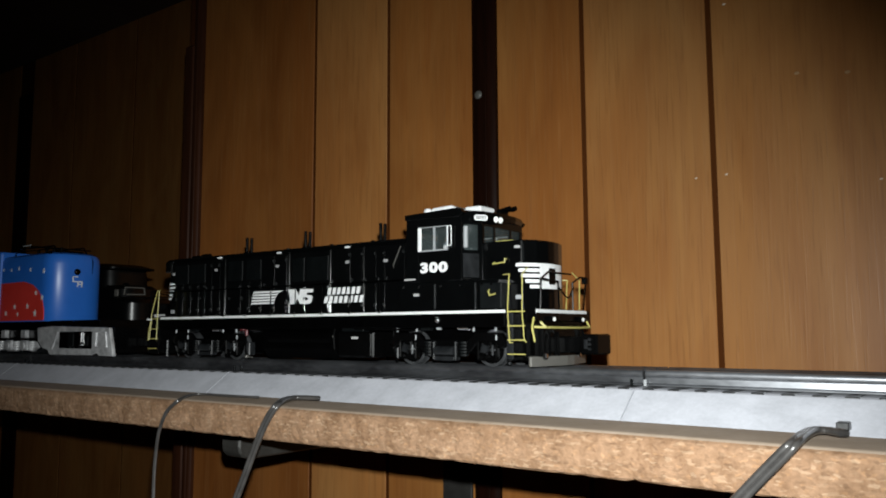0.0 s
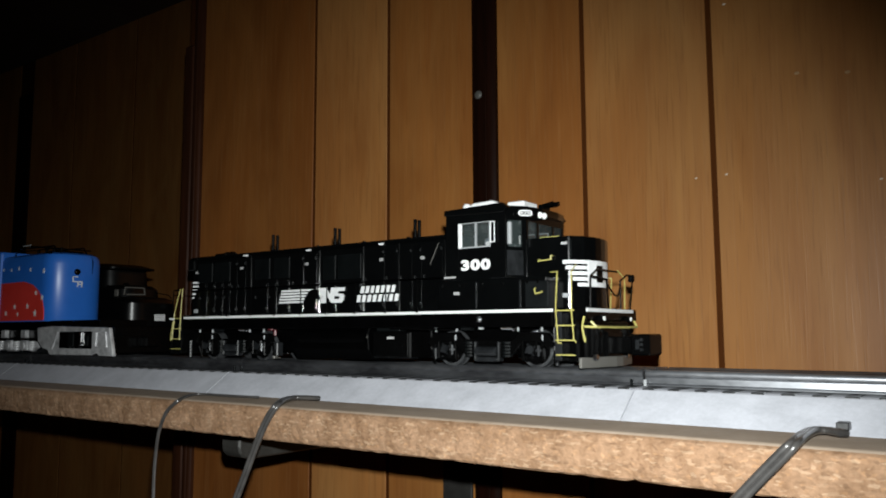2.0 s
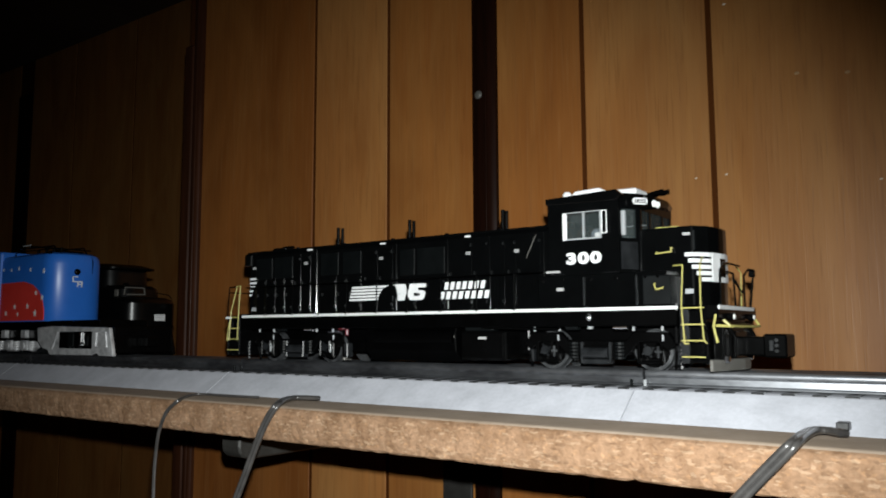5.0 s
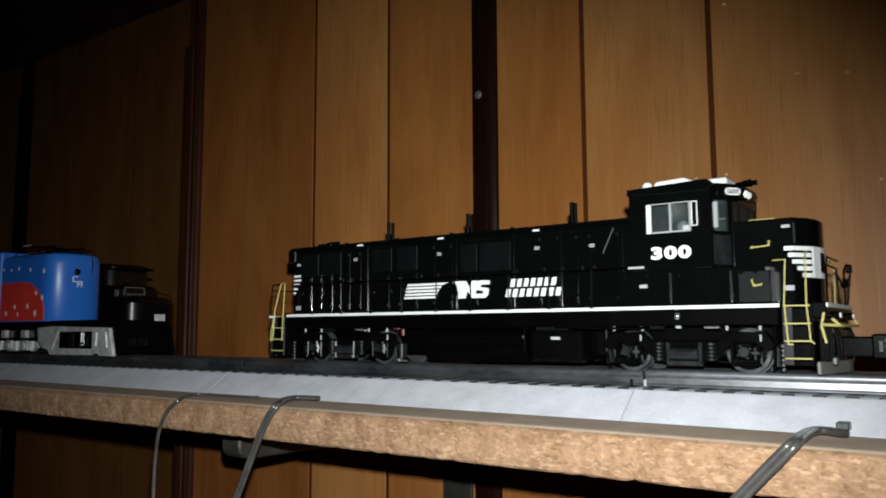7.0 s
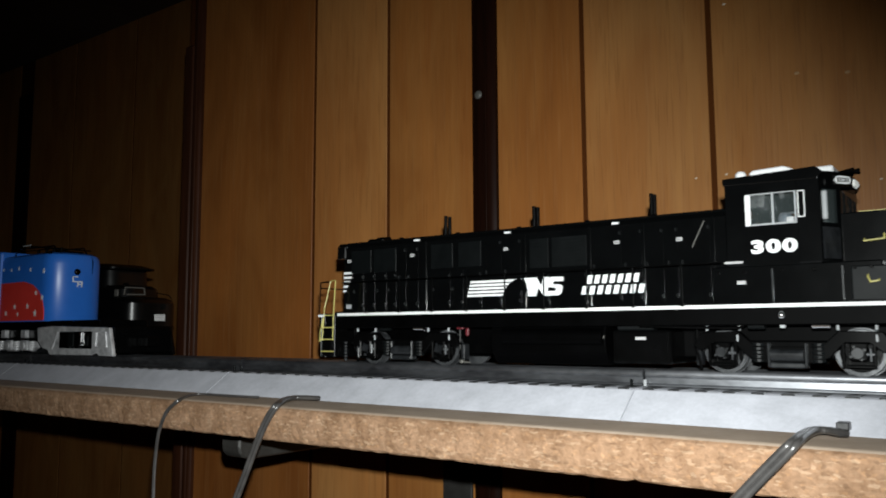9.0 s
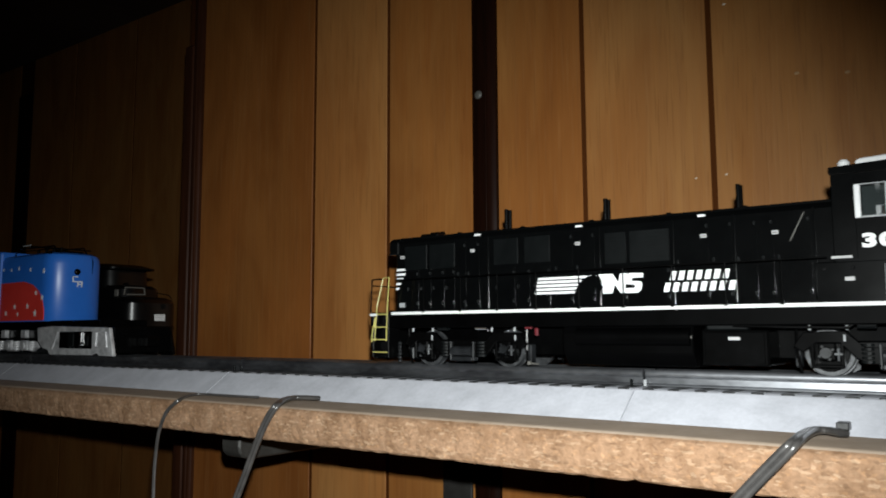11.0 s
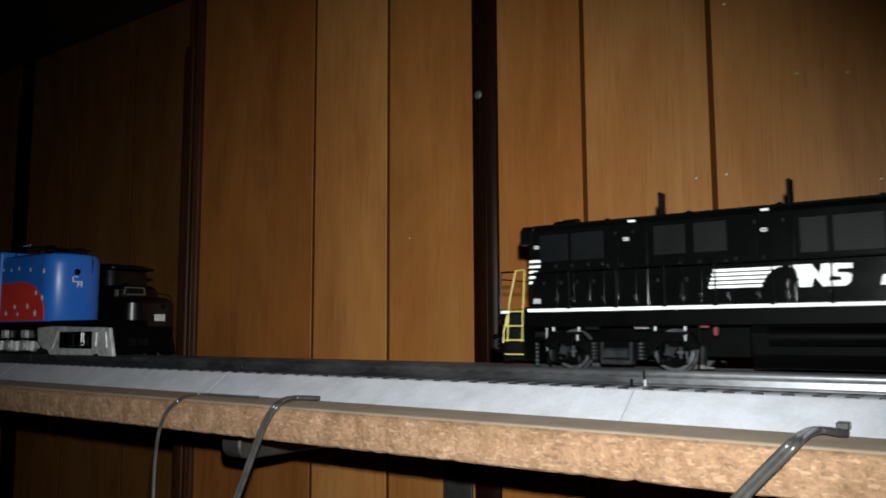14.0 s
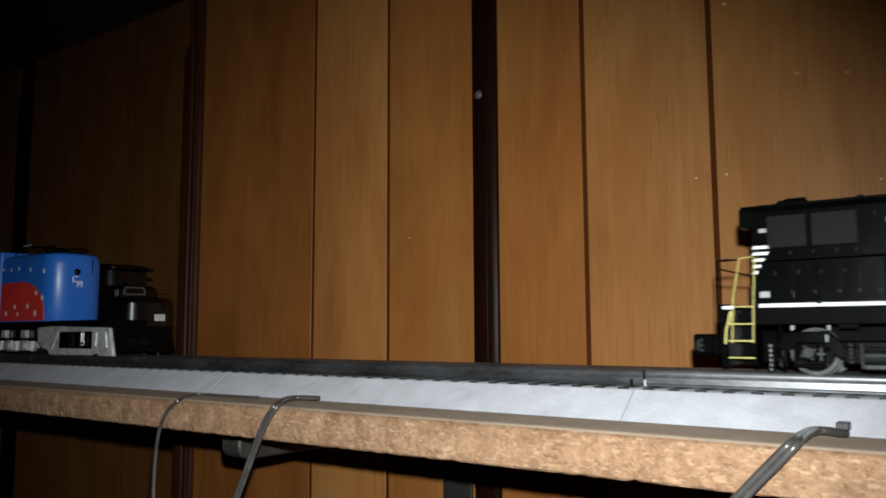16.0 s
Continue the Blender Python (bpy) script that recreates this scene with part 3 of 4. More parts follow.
prism(bm, [(-25.0, 38.0), (-18.6, 38.0), (-16.9, 39.4), (-16.2, 42.4), (-17.4, 43.4), (-21.6, 43.7), (-21.4, 45.2), (-15.9, 45.2), (-15.7, 47.3), (-22.4, 47.6), (-24.4, 46.2), (-24.9, 42.4), (-20.0, 41.8), (-20.2, 40.4), (-25.2, 40.3)], "y", HS - 1.0, HS - 0.7)
mm("emblem_block", bm, WHITE, engine, "white emblem shape")
for z, n, x0, w in ((43.2, 7, -3.0, 4.05), (37.9, 8, -6.0, 4.25)):
    for i in range(n):
        xa = x0 + i * w
        mm("name_bar", slab(bmesh.new(), xa, xa + w * 0.62, z, z + 4.2, HS - 0.75, lean=1.0), WHITE, engine, "white slanted bar of the company name")

# small white plates
for x, z in ((-111, 72.6), (-49.4, 72.4), (12.5, 72.2)):
    mm("roof_plate", B(x - 1.7, x + 1.7, -21.8, -19.6, z - 0.2, z + 0.8, bevel=0.1), WHITE, engine, "small white plate")
for x, z in ((-113.7, 64.2), (-49.9, 63.8), (13.4, 63.0), (44.4, 62.3), (-163.2, 63.3)):
    p = mm("label_plate", B(x - 1.4, x + 1.4, HS - 0.7, HS - 0.3, z - 0.85, z + 0.85), LABEL, engine, "small white warning label")
    mm("label_bar", B(x - 1.1, x + 1.1, HS - 0.8, HS - 0.65, z - 0.2, z + 0.1), SCREEN, p)
for i, (a, b) in enumerate(((-168, -160.3), (-168.1, -161.6), (-168.2, -163.2), (-168.3, -164.8), (-168.4, -166.2))):
    z = 56.0 - i * 2.75
    mm("end_stripe", slab(bmesh.new(), a, b, z - 0.6, z + 0.7, HS - 0.05, lean=0.5), WHITE, engine, "white end stripe")
mm("label_plate", B(-165.5, -161.5, HS - 0.5, HS + 0.1, 34, 36.6), GREY, engine)

# stanchions and hand rail along the walkway
for s in (-1, 1):
    y = s * 31.6
    for x in (-140.2, -115.4, -92, -69, -45.1, -22.2, 1.3, 25, 48.2):
        st = mm("stanchion", cyl(bmesh.new(), (x, y, 30.6), (x, y, 49.5), 0.34, n=8), UNDER, engine)
        mm("foot", B(x - 0.9, x + 0.9, min(y - 0.9 * s, y + 0.9 * s), max(y - 0.9 * s, y + 0.9 * s), 30.5, 32.0, bevel=0.2), FRAME, st)
    mm("handrail", wire(bmesh.new(), [(-160, y, 49.5), (66, y, 49.5)], 0.34), UNDER, engine)

# low section under the cab, with battery boxes
for s in (-1, 1):
    y0, y1 = sorted((20 * s, 29.5 * s))
    bx = mm("battery_box", B(61, 128, y0, y1, 31, 47.6, bevel=0.5), BLACK, engine)
    for x in (86.5, 113.5):
        yy = 29.6 * s
        mm("rib", B(x - 0.4, x + 0.4, min(yy, yy + 0.4 * s), max(yy, yy + 0.4 * s), 31.5, 46, bevel=0.12), GUN, bx, "grey vertical rib")
    bm = bmesh.new()
    for x in (64, 75, 90, 103, 118, 124):
        yy = 29.6 * s
        box(bm, x - 0.7, x + 0.7, min(yy, yy + 0.6 * s), max(yy, yy + 0.6 * s), 44.2, 45.6, bevel=0.2)
    mm("latch", bm, FRAME, bx)
mm("label_plate", B(72, 75.6, -30.3, -29.4, 39.6, 41.2), LABEL, engine)
mm("label_plate", B(67.9, 75.6, CS - 0.35, CS + 0.1, 48.5, 49.5), LABEL, engine, "thin white label strip")

# cab: walls with real window openings
FLOOR, EAVE = 47.6, 83.6
cab = mm("cab", B(69.5, 106.5, -32.4, 32.4, FLOOR - 0.4, 49.2), BLACK, engine)
for s in (-1, 1):
    def w(x0, x1, z0, z1, bev=0.15):
        y0, y1 = sorted((33.0 * s, 31.4 * s))
        return B(x0, x1, y0, y1, z0, z1, bevel=bev)
    bm = w(69, 77.6, FLOOR, EAVE)
    box(bm, 98.2, 107, *sorted((33.0 * s, 31.4 * s)), FLOOR, EAVE, bevel=0.15)
    box(bm, 77.6, 98.2, *sorted((33.0 * s, 31.4 * s)), FLOOR, 64.6)
    box(bm, 77.6, 98.2, *sorted((33.0 * s, 31.4 * s)), 78.0, EAVE)
    mm("cab_side", bm, BLACK, cab)
    y0, y1 = sorted((33.4 * s, 32.2 * s))
    bm = B(79.3, 98.0, y0, y1, 64.3, 65.0)
    box(bm, 79.3, 98.0, y0, y1, 77.6, 78.0)
    box(bm, 97.3, 98.0, y0, y1, 65.0, 77.6)
    box(bm, 88.3, 89.1, y0, y1, 65.0, 77.6)
    mm("window_frame", bm, GREY, cab, "grey aluminium sliding window frame")
    mm("sun_visor", B(77.3, 79.6, y0, y1, 64.3, 78.0, bevel=0.3), WHITE, cab, "white upright window edge")
    mm("pane", B(80, 98, 32.0 * s - 0.15, 32.0 * s + 0.15, 64, 77), PANE, cab)
    ym = 34.6 * s
    bm = wire(bmesh.new(), [(98.9, 33.4 * s, 66.6), (99.0, ym, 66.6), (101.4, ym, 66.6), (101.4, ym, 77.4), (99.0, ym, 77.4), (99.0, ym, 66.6)], 0.25)
    mm("wind_deflector", bm, WHITE, cab, "pale wind deflector frame")
mm("corner_post", B(107.5, 109.6, -32.2, -29.8, 65, 77, bevel=0.5), GREY, cab, "pale corner window post")
# front corners of the cab, chamfered, with tall windows
for s in (-1, 1):
    def corner(z0, z1, a=0.0, b=1.0):
        p, q = Vector((106.5, 33.0 * s)), Vector((113.0, 22 * s))
        n = Vector((0.75, 0.66 * s)).normalized() * -1.4
        e, f = p.lerp(q, a), p.lerp(q, b)
        return prism(bmesh.new(), [tuple(e), tuple(f), tuple(f + n), tuple(e + n)], "z", z0, z1)
    bm = corner(FLOOR, 64)
    for g in (corner(78, EAVE), corner(64, 78, 0, 0.18), corner(64, 78, 0.82, 1)):
        join(bm, g)
    mm("cab_corner", bm, BLACK, cab)
    mm("pane", corner(64, 78, 0.18, 0.82), PANE, cab)
    mm("corner_door", prism(bmesh.new(), [(107.4, 32.2 * s), (112.2, 24.0 * s), (112.7, 24.3 * s), (107.9, 32.5 * s)], "z", 49, 62), GUN, cab, "dark grey corner door panel")
bm = B(111.8, 113.2, -22, 22, FLOOR, 68.5)
box(bm, 111.8, 113.2, -22, 22, 78, EAVE)
for y in (-21, -9.5, 8, 19.4):
    box(bm, 111.8, 113.2, y, y + 1.6, 68.5, 78)
mm("cab_front", bm, BLACK, cab)
mm("pane", B(112.3, 112.7, -19.5, 19.5, 68.5, 78), PANE, cab)
bm = B(69, 70.2, -32, 32, FLOOR, 66)
box(bm, 69, 70.2, -32, 32, 77, EAVE)
box(bm, 69, 70.2, -32, -22, 66, 77)
box(bm, 69, 70.2, 22, 32, 66, 77)
box(bm, 69, 70.2, -3, 3, 66, 77)
mm("cab_rear", bm, BLACK, cab)
mm("pane", B(69.5, 69.8, -22, 22, 66, 77), PANE, cab)
bm = B(85, 96, -30, -17, 49.2, 52, bevel=0.5)
box(bm, 84.5, 87, -29, -18, 52, 66, bevel=0.8)
box(bm, 101, 109, -26, -6, 49.2, 66, bevel=0.8)
box(bm, 71, 73, -30, 30, 49.2, 64)
mm("cab_interior", bm, TEAL, cab, "pale green seat and console inside")
bm = B(88, 94, -27, -20, 52, 63, bevel=2)
bmesh.ops.create_uvsphere(bm, u_segments=12, v_segments=8, radius=3.0, matrix=Matrix.Translation((91.5, -23.5, 67.5)))
box(bm, 92, 99, -29, -27, 57, 60, bevel=0.7)
mm("figurine", bm, FIGURE, cab, "small plain seated toy figure")
mm("paper", B(93.5, 96.5, -31.0, -29.5, 63.9, 67.5, bevel=0.3), WHITE, cab)

# cab roof: shallow wedge with a visor over the windscreen
PLAN = [(68.8, -31), (106.5, -31), (114.0, -21), (116.5, -9), (116.5, 9), (114.0, 21), (106.5, 31), (68.8, 31)]
bm = bmesh.new()
rings = []
for z, dx, k in ((77.8, -4.0, 0.94), (82.0, -0.6, 0.99), (83.6, 0.4, 1.0), (85.8, -0.4, 1.0), (86.6, -3.2, 0.92)):
    rings.append([bm.verts.new((x + (dx if x > 100 else 0.0), y * k, max(z, 82.0))) for x, y in PLAN])
for r0, r1 in zip(rings, rings[1:]):
    for i in range(8):
        bm.faces.new((r0[i], r0[(i + 1) % 8], r1[(i + 1) % 8], r1[i]))
bm.faces.new(rings[0])
bm.faces.new(rings[-1])
bmesh.ops.remove_doubles(bm, verts=bm.verts, dist=0.001)
mm("roof", bm, BLACK, cab)
for s in (-1, 1):
    y0, y1 = sorted((30.4 * s, 34.0 * s))
    mm("roof_eave", prism(bmesh.new(), [(68.4, 82.8), (106, 82.0), (109.0, 84.5), (106, 87.2), (68.4, 85.8)], "y", y0, y1, bevel=0.3), BLACK, cab)
for s in (-1, 1):
    nb = Matrix.Translation((114.0, 24.6 * s, 81.6) if s < 0 else (107.6, 25.0, 82.2)) @ Matrix.Rotation(radians(40 * s), 4, "Z")
    bm = B(-1.4, 0.9, -4.2, 4.2, -2.4, 2.4, bevel=0.6)
    bm.transform(nb)
    case = mm("number_board", bm, BLACK, cab)
    bm = bmesh.new()
    for yy, hh in ((-2.3, 1.6), (2.3, 1.6)):
        cyl(bm, (0.7, yy, 0), (1.25, yy, 0), hh, n=16)
    box(bm, 0.7, 1.25, -2.3, 2.3, -1.6, 1.6)
    bm.transform(nb)
    mm("face", bm, WHITE, case, "pale number board with small dark number")
    for k in (-2.0, 0, 2.0):
        bm = bmesh.new()
        for dy in (-0.6, 0.6):
            box(bm, 1.2, 1.4, k + dy - 0.22, k + dy + 0.22, -0.9, 0.9)
        for dz in (-0.75, 0.75):
            box(bm, 1.2, 1.4, k - 0.7, k + 0.7, dz - 0.2, dz + 0.2)
        bm.transform(nb)
        mm("digit", bm, SCREEN, case)
for y in (-13.2, -8.4):
    h = mm("headlight", cyl(bmesh.new(), (113.5, y, 81.9), (117.4, y - 0.8, 81.7), 2.2, n=16), FRAME, cab)
    mm("lens", cyl(bmesh.new(), (117.3, y - 0.8, 81.7), (118.2, y - 1.2, 81.7), 1.9, 1.2, n=16), LENS, h, "clear bright headlight lens", smooth=True)

# pale fittings on the roof
bm = bmesh.new()
cyl(bm, (71.8, -16, 86.3), (71.8, -16, 90.6), 2.5, 2.4, n=20)
cyl(bm, (71.8, -16, 90.5), (71.8, -16, 91.6), 2.4, 1.6, n=20)
mm("beacon", bm, WHITE, cab, "pale round beacon", smooth=True)
bm = prism(bmesh.new(), [(76.5, 86.5), (98, 86.5), (97, 88.8), (91, 91.6), (78, 91.0), (76.5, 90.0)], "y", -20, 6, bevel=0.5)
mm("air_conditioner", bm, WHITE, cab, "pale roof air conditioner")
mm("roof_hatch", B(100.0, 110.5, -19, -4, 86.4, 89.7, bevel=0.6), WHITE, cab, "pale flat roof hatch")
bm = bmesh.new()
for y, l in ((6, 7), (9, 9), (12, 6)):
    cyl(bm, (108, y, 90.3), (108 + l, y, 90.8), 0.7, 1.4, n=10)
box(bm, 106.5, 109.5, 4, 13, 87, 90.5, bevel=0.3)
mm("horn", bm, FRAME, cab, "black triple horn")
for ch, x in (("3", 81.9), ("0", 88.3), ("0", 94.8)):
    lettering(ch, 7.3, x, CS - 0.15, 52.7, WHITE, cab, "digit", offset=0.38)

# short nose
NOSE = [(112.5, -21.5), (137.8, -21.5), (143.2, -14.5), (145.4, -6), (145.8, 0), (145.4, 6), (143.2, 14.5), (137.8, 21.5), (112.5, 21.5)]
mm("nose", prism(bmesh.new(), NOSE, "z", 31, 68.4, bevel=0.5), BLACK, engine)
mm("nose_corner", prism(bmesh.new(), [(138.2, -21.75), (138.9, -21.7), (139.2, -21.3), (138.6, -21.0)], "z", 57, 66), SCREEN, engine)
mm("nose_cap", B(119, 137, -14, 14, 68, 69.2, bevel=0.4), FRAME, engine)
mm("nose_trim", B(119.0, 130, -17.4, -16.6, 68.3, 69.2), YELLOW, engine, "thin yellow strip on the nose roof")
FACE = [(112.5, -21.7), (137.9, -21.7), (143.4, -14.6), (145.65, -6.05), (146.05, 0), (145.6, 6), (143.4, 14.6)]


def band(x_start, last, z0, z1, d=0.3):
    """A painted band on the nose, from x_start on its near side round its front, as far as point number last."""
    run = [p for p in FACE[:last + 1] if p[0] > x_start]
    k = len(FACE[:last + 1]) - len(run)
    (xa, ya), (xb, yb) = FACE[k - 1], FACE[k]
    f = (x_start - xa) / (xb - xa)
    run = [(x_start, ya + (yb - ya) * f)] + run
    return prism(bmesh.new(), run + [(x - d, y + (d if y < -10 else 0)) for x, y in reversed(run)], "z", z0, z1)


for i in range(5):
    z = 55.0 - i * 2.9
    mm("nose_stripe", band(134.3 + i * 1.6, 3, z - 0.95, z + 0.9), WHITE, engine, "white nose stripe")
run = [(144.15, -12.6), (145.0, -8.6), (145.85, -5.0), (146.2, 0), (145.75, 5.5), (144.9, 9.5)]
mm("nose_emblem", prism(bmesh.new(), run + [(x - 0.5, y) for x, y in reversed(run)], "z", 42.4, 56.0), WHITE, engine, "white emblem on the nose")
bm = prism(bmesh.new(), [(145.75, -6.2), (146.15, -3.0), (146.4, 0.0), (145.6, 0.0), (145.3, -4)], "z", 44.8, 53.6)
mm("nose_emblem_mask", bm, BLACK, engine)
mm("label_plate", B(133.5, 137.0, HS - 0.35, HS + 0.1, 64.0, 65.3), LABEL, engine)
mm("label_plate", B(134.0, 137.8, HS - 0.45, HS + 0.1, 36.8, 39.0), GREY, engine)
mm("grab_iron", wire(bmesh.new(), [(121, HS, 57), (121, HS - 2, 56), (128.5, HS - 2, 56.6), (128.5, HS - 2, 58.5), (128.5, HS, 58.5)], 0.38), YELLOW, engine, "yellow grab iron")
mm("grab_iron", wire(bmesh.new(), [(122.6, -29.5, 42), (122.6, -31, 41), (123.5, -31.2, 38.8), (126.5, -31.2, 39.3), (126.5, -29.5, 40.0)], 0.38), YELLOW, engine, "yellow grab iron")
mm("nose_side_box", B(116.5, 130, -30, -21, 31.2, 45.5, bevel=0.5), SCREEN, engine, "dark grey side locker")


def steps(x0, x1, name_front):
    """One corner of steps: dark side plates with yellow-edged treads, and yellow handrails."""
    for s in (-1, 1):
        y0, y1 = sorted((32.0 * s, 21.0 * s))
        bm = B(x0 - 0.6, x0 + 0.4, y0, y1, 5, 30, bevel=0.2)
        box(bm, x1 - 0.4, x1 + 0.6, y0, y1, 5, 30, bevel=0.2)
        box(bm, x0, x1, *sorted((22.5 * s, 21 * s)), 5, 30)
        st = mm("step_well", bm, FRAME, engine)
        if name_front:
            # Paler grey stands for the light that falls on this plate.
            mm("step_plate", B(x0 - 0.4, x0 + 3.4, *sorted((32.6 * s, 32.0 * s)), 5.5, 29.3, bevel=0.15), GUN, st, "step side plate in paler grey, as lit")
        for z in (8.4, 15.6, 22.8, 30.2):
            yy = sorted((32.2 * s, 22.5 * s))
            tr = mm("tread", B(x0, x1, *yy, z - 1.0, z - 0.3), FRAME, st)
            mm("tread_edge", B(x0, x1, *sorted((32.7 * s, 32.0 * s)), z - 0.55, z + 0.05, bevel=0.12), YELLOW, st, "yellow step edge")


steps(135, 145.5, True)
steps(-177, -166, False)
for s in (-1, 1):
    y = 33.0 * s
    mm("front_handrail", wire(bmesh.new(), [(131.2, y * 0.9, 49.4), (136.8, y, 49.3), (135.6, y, 31), (136.6, y, 14.0), (138.5, y, 14.0)], 0.32), YELLOW, engine, "yellow step handrail")
    mm("front_handrail", wire(bmesh.new(), [(143.5, y * 0.78, 53), (144.6, y, 49), (144.2, y, 30), (145.2, y, 15.5), (146.6, y, 14.2)], 0.32), YELLOW, engine, "yellow step handrail")
    mm("rear_handrail", wire(bmesh.new(), [(-166.3, y, 14.5), (-165.6, y, 32), (-164.3, y, 50.5), (-166.0, y * 0.94, 51.3), (-171.5, y * 0.90, 51), (-174.3, y * 0.97, 34), (-175.0, y, 14.5)], 0.32), YELLOW, engine, "yellow step handrail")
    mm("rear_flag_bracket", B(-178.5, -174.0, *sorted((33.2 * s, 31.6 * s)), 29.0, 30.3), WHITE, engine)

# front platform, pilot and coupler
bm = B(145.8, 151.5, -31.5, 31.5, 25.0, 31.2, bevel=0.4)
box(bm, 134, 146, -21, 21, 23.5, 31.0)
mm("front_platform", bm, FRAME, engine)
mm("front_stripe", B(151.3, 152.0, -31.5, 26, 29.2, 31.0, bevel=0.1), WHITE, engine, "white stripe on the front sill")
bm = B(147.0, 151.0, -26, 24, 6.8, 23.6, bevel=0.4)
box(bm, 150.8, 151.8, -24.5, -20.0, 7.5, 22, bevel=0.3)
box(bm, 150.8, 151.8, 14.5, 18.0, 7.5, 22, bevel=0.3)
box(bm, 150.8, 152.6, -9.5, 9.5, 6.5, 19.5, bevel=0.5)
mm("pilot", bm, FRAME, engine)
for y in (-21, -14, 15, 20):
    mm("air_hose", wire(bmesh.new(), [(151.2, y, 21), (153.2, y, 17), (153.4, y, 10), (152.8, y, 7.5)], 0.8), FRAME, engine, smooth=True)
vee = [(148.2, -31.5), (154.8, -4), (154.8, 4), (148.2, 31.5), (146.8, 31.5), (153.2, 4), (153.2, -4), (146.8, -31.5)]
mm("plow_blade", prism(bmesh.new(), vee, "z", 1.8, 7.0, bevel=0.25), BRACKET, engine, "worn steel plow edge")
for y in (-24.5, 14.0):
    mm("hose_end", B(151.4, 153.8, y - 1.5, y + 1.5, 5.6, 9.0, bevel=0.6), CHROME, engine, "bright hose end")
bm = wire(bmesh.new(), [(153.0, -30, 24.5), (155.5, -29, 21.8), (156, -10, 21.6), (156, 10, 21.6), (155.0, 23, 21.8), (153.0, 24, 25)], 0.6)
wire(bm, [(150.4, -32, 27), (149.3, -32, 21.5), (150.8, -32, 14.5)], 0.5)
wire(bm, [(150.2, -31.5, 22), (156, -26, 21.6)], 0.6)
mm("uncoupling_lever", bm, YELLOW, engine, "yellow uncoupling lever")
for y in (-17, 17):
    h = mm("ditch_light", cyl(bmesh.new(), (151.5, y, 26), (154, y, 26), 1.7, n=16), FRAME, engine)
    mm("lens", cyl(bmesh.new(), (153.9, y, 26), (154.5, y, 26), 1.1, n=16), LENS, h, "clear ditch light lens")
bm = wire(bmesh.new(), [(151, -26, 31), (151, -25, 47.0), (152.0, -8, 46), (152.5, -8, 31)], 0.5)
wire(bm, [(151, 24, 31), (153.0, 24, 49.5), (152, 18, 49.6), (152.5, 8, 46), (152.5, 8, 31)], 0.5)
wire(bm, [(151, -25, 47), (149.5, -14, 51), (149.5, 12, 51)], 0.5)
wire(bm, [(152.5, -8, 43), (153.5, -3, 38.5), (153.8, 0, 37.5), (153.5, 3, 38.5), (152.5, 8, 43)], 0.45)
box(bm, 150.8, 153.6, 22.5, 25.5, 46, 50, bevel=0.4)
mm("front_railing", bm, FRAME, engine, "black platform railing with slack chain")
for sgn, x0, x1 in ((1, 151, 174), (-1, -181, -200)):
    a, b = sorted((x0, x1))
    bm = B(a, b, -7.6, 7.6, 8.2, 17.0, bevel=0.8)
    c = b if sgn > 0 else a
    box(bm, c - 10 if sgn > 0 else c, c if sgn > 0 else c + 10, -8.5, 8.5, 7.6 if sgn > 0 else 9.0, 18.2, bevel=0.8)
    cp = mm("coupler", bm, FRAME, engine)
    bm = B(c - 7.5 if sgn > 0 else c + 1.5, c - 5.5 if sgn > 0 else c + 3.5, -9.0, -7.8, 10.5, 15.5, bevel=0.3)
    for zz in (10.6, 13.0, 15.4):
        cyl(bm, (c - 4.2 * sgn, -8.3, zz), (c - 4.2 * sgn, -9.3, zz), 0.8, n=10)
    mm("knuckle_pin", bm, GUN, cp, "worn grey knuckle pin")
bm = B(-182, -176.5, -29, 29, 23, 31.2, bevel=0.4)
box(bm, -182, -179, -26, 26, 4, 23, bevel=0.4)
box(bm, -179, -164, -21, 21, 23, 30.8)
mm("rear_platform", bm, FRAME, engine)
bm = wire(bmesh.new(), [(-181.5, -29, 31), (-181.5, -28, 50.5), (-176, -27, 51)], 0.4)
wire(bm, [(-181.5, -28, 47), (-181.5, 28, 47), (-181.5, 28, 31)], 0.4)
wire(bm, [(-181.5, -28, 50.5), (-172, -29, 50.5)], 0.4)
mm("rear_railing", bm, FRAME, engine, "black rear platform railing")
bm = wire(bmesh.new(), [(-175.5, -31.5, 28), (-177.6, -31.5, 20), (-178.2, -31.5, 14)], 0.7)
mm("rear_lever", bm, YELLOW, engine, "yellow uncoupling lever")

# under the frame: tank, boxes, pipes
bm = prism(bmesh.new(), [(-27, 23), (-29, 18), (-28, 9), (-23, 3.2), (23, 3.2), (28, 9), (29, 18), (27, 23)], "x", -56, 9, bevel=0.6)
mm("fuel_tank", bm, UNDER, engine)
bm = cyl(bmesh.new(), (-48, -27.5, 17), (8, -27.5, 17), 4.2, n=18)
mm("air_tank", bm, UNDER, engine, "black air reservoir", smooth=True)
# Small paler disc on the end cap, coloured as its highlight.
mm("tank_end_cap", cyl(bmesh.new(), (8, -27.5, 17), (8.6, -27.5, 17), 1.5, n=16), BRACKET, engine)
bm = B(13, 41.5, -29.5, 29.5, 4.5, 20, bevel=0.8)
box(bm, 14.5, 40, -30.0, -29.3, 5.5, 19, bevel=0.3)
mm("equipment_box", bm, FRAME, engine)
mm("label_plate", B(25, 30.0, -30.5, -29.9, 15.6, 17.0), LABEL, engine)
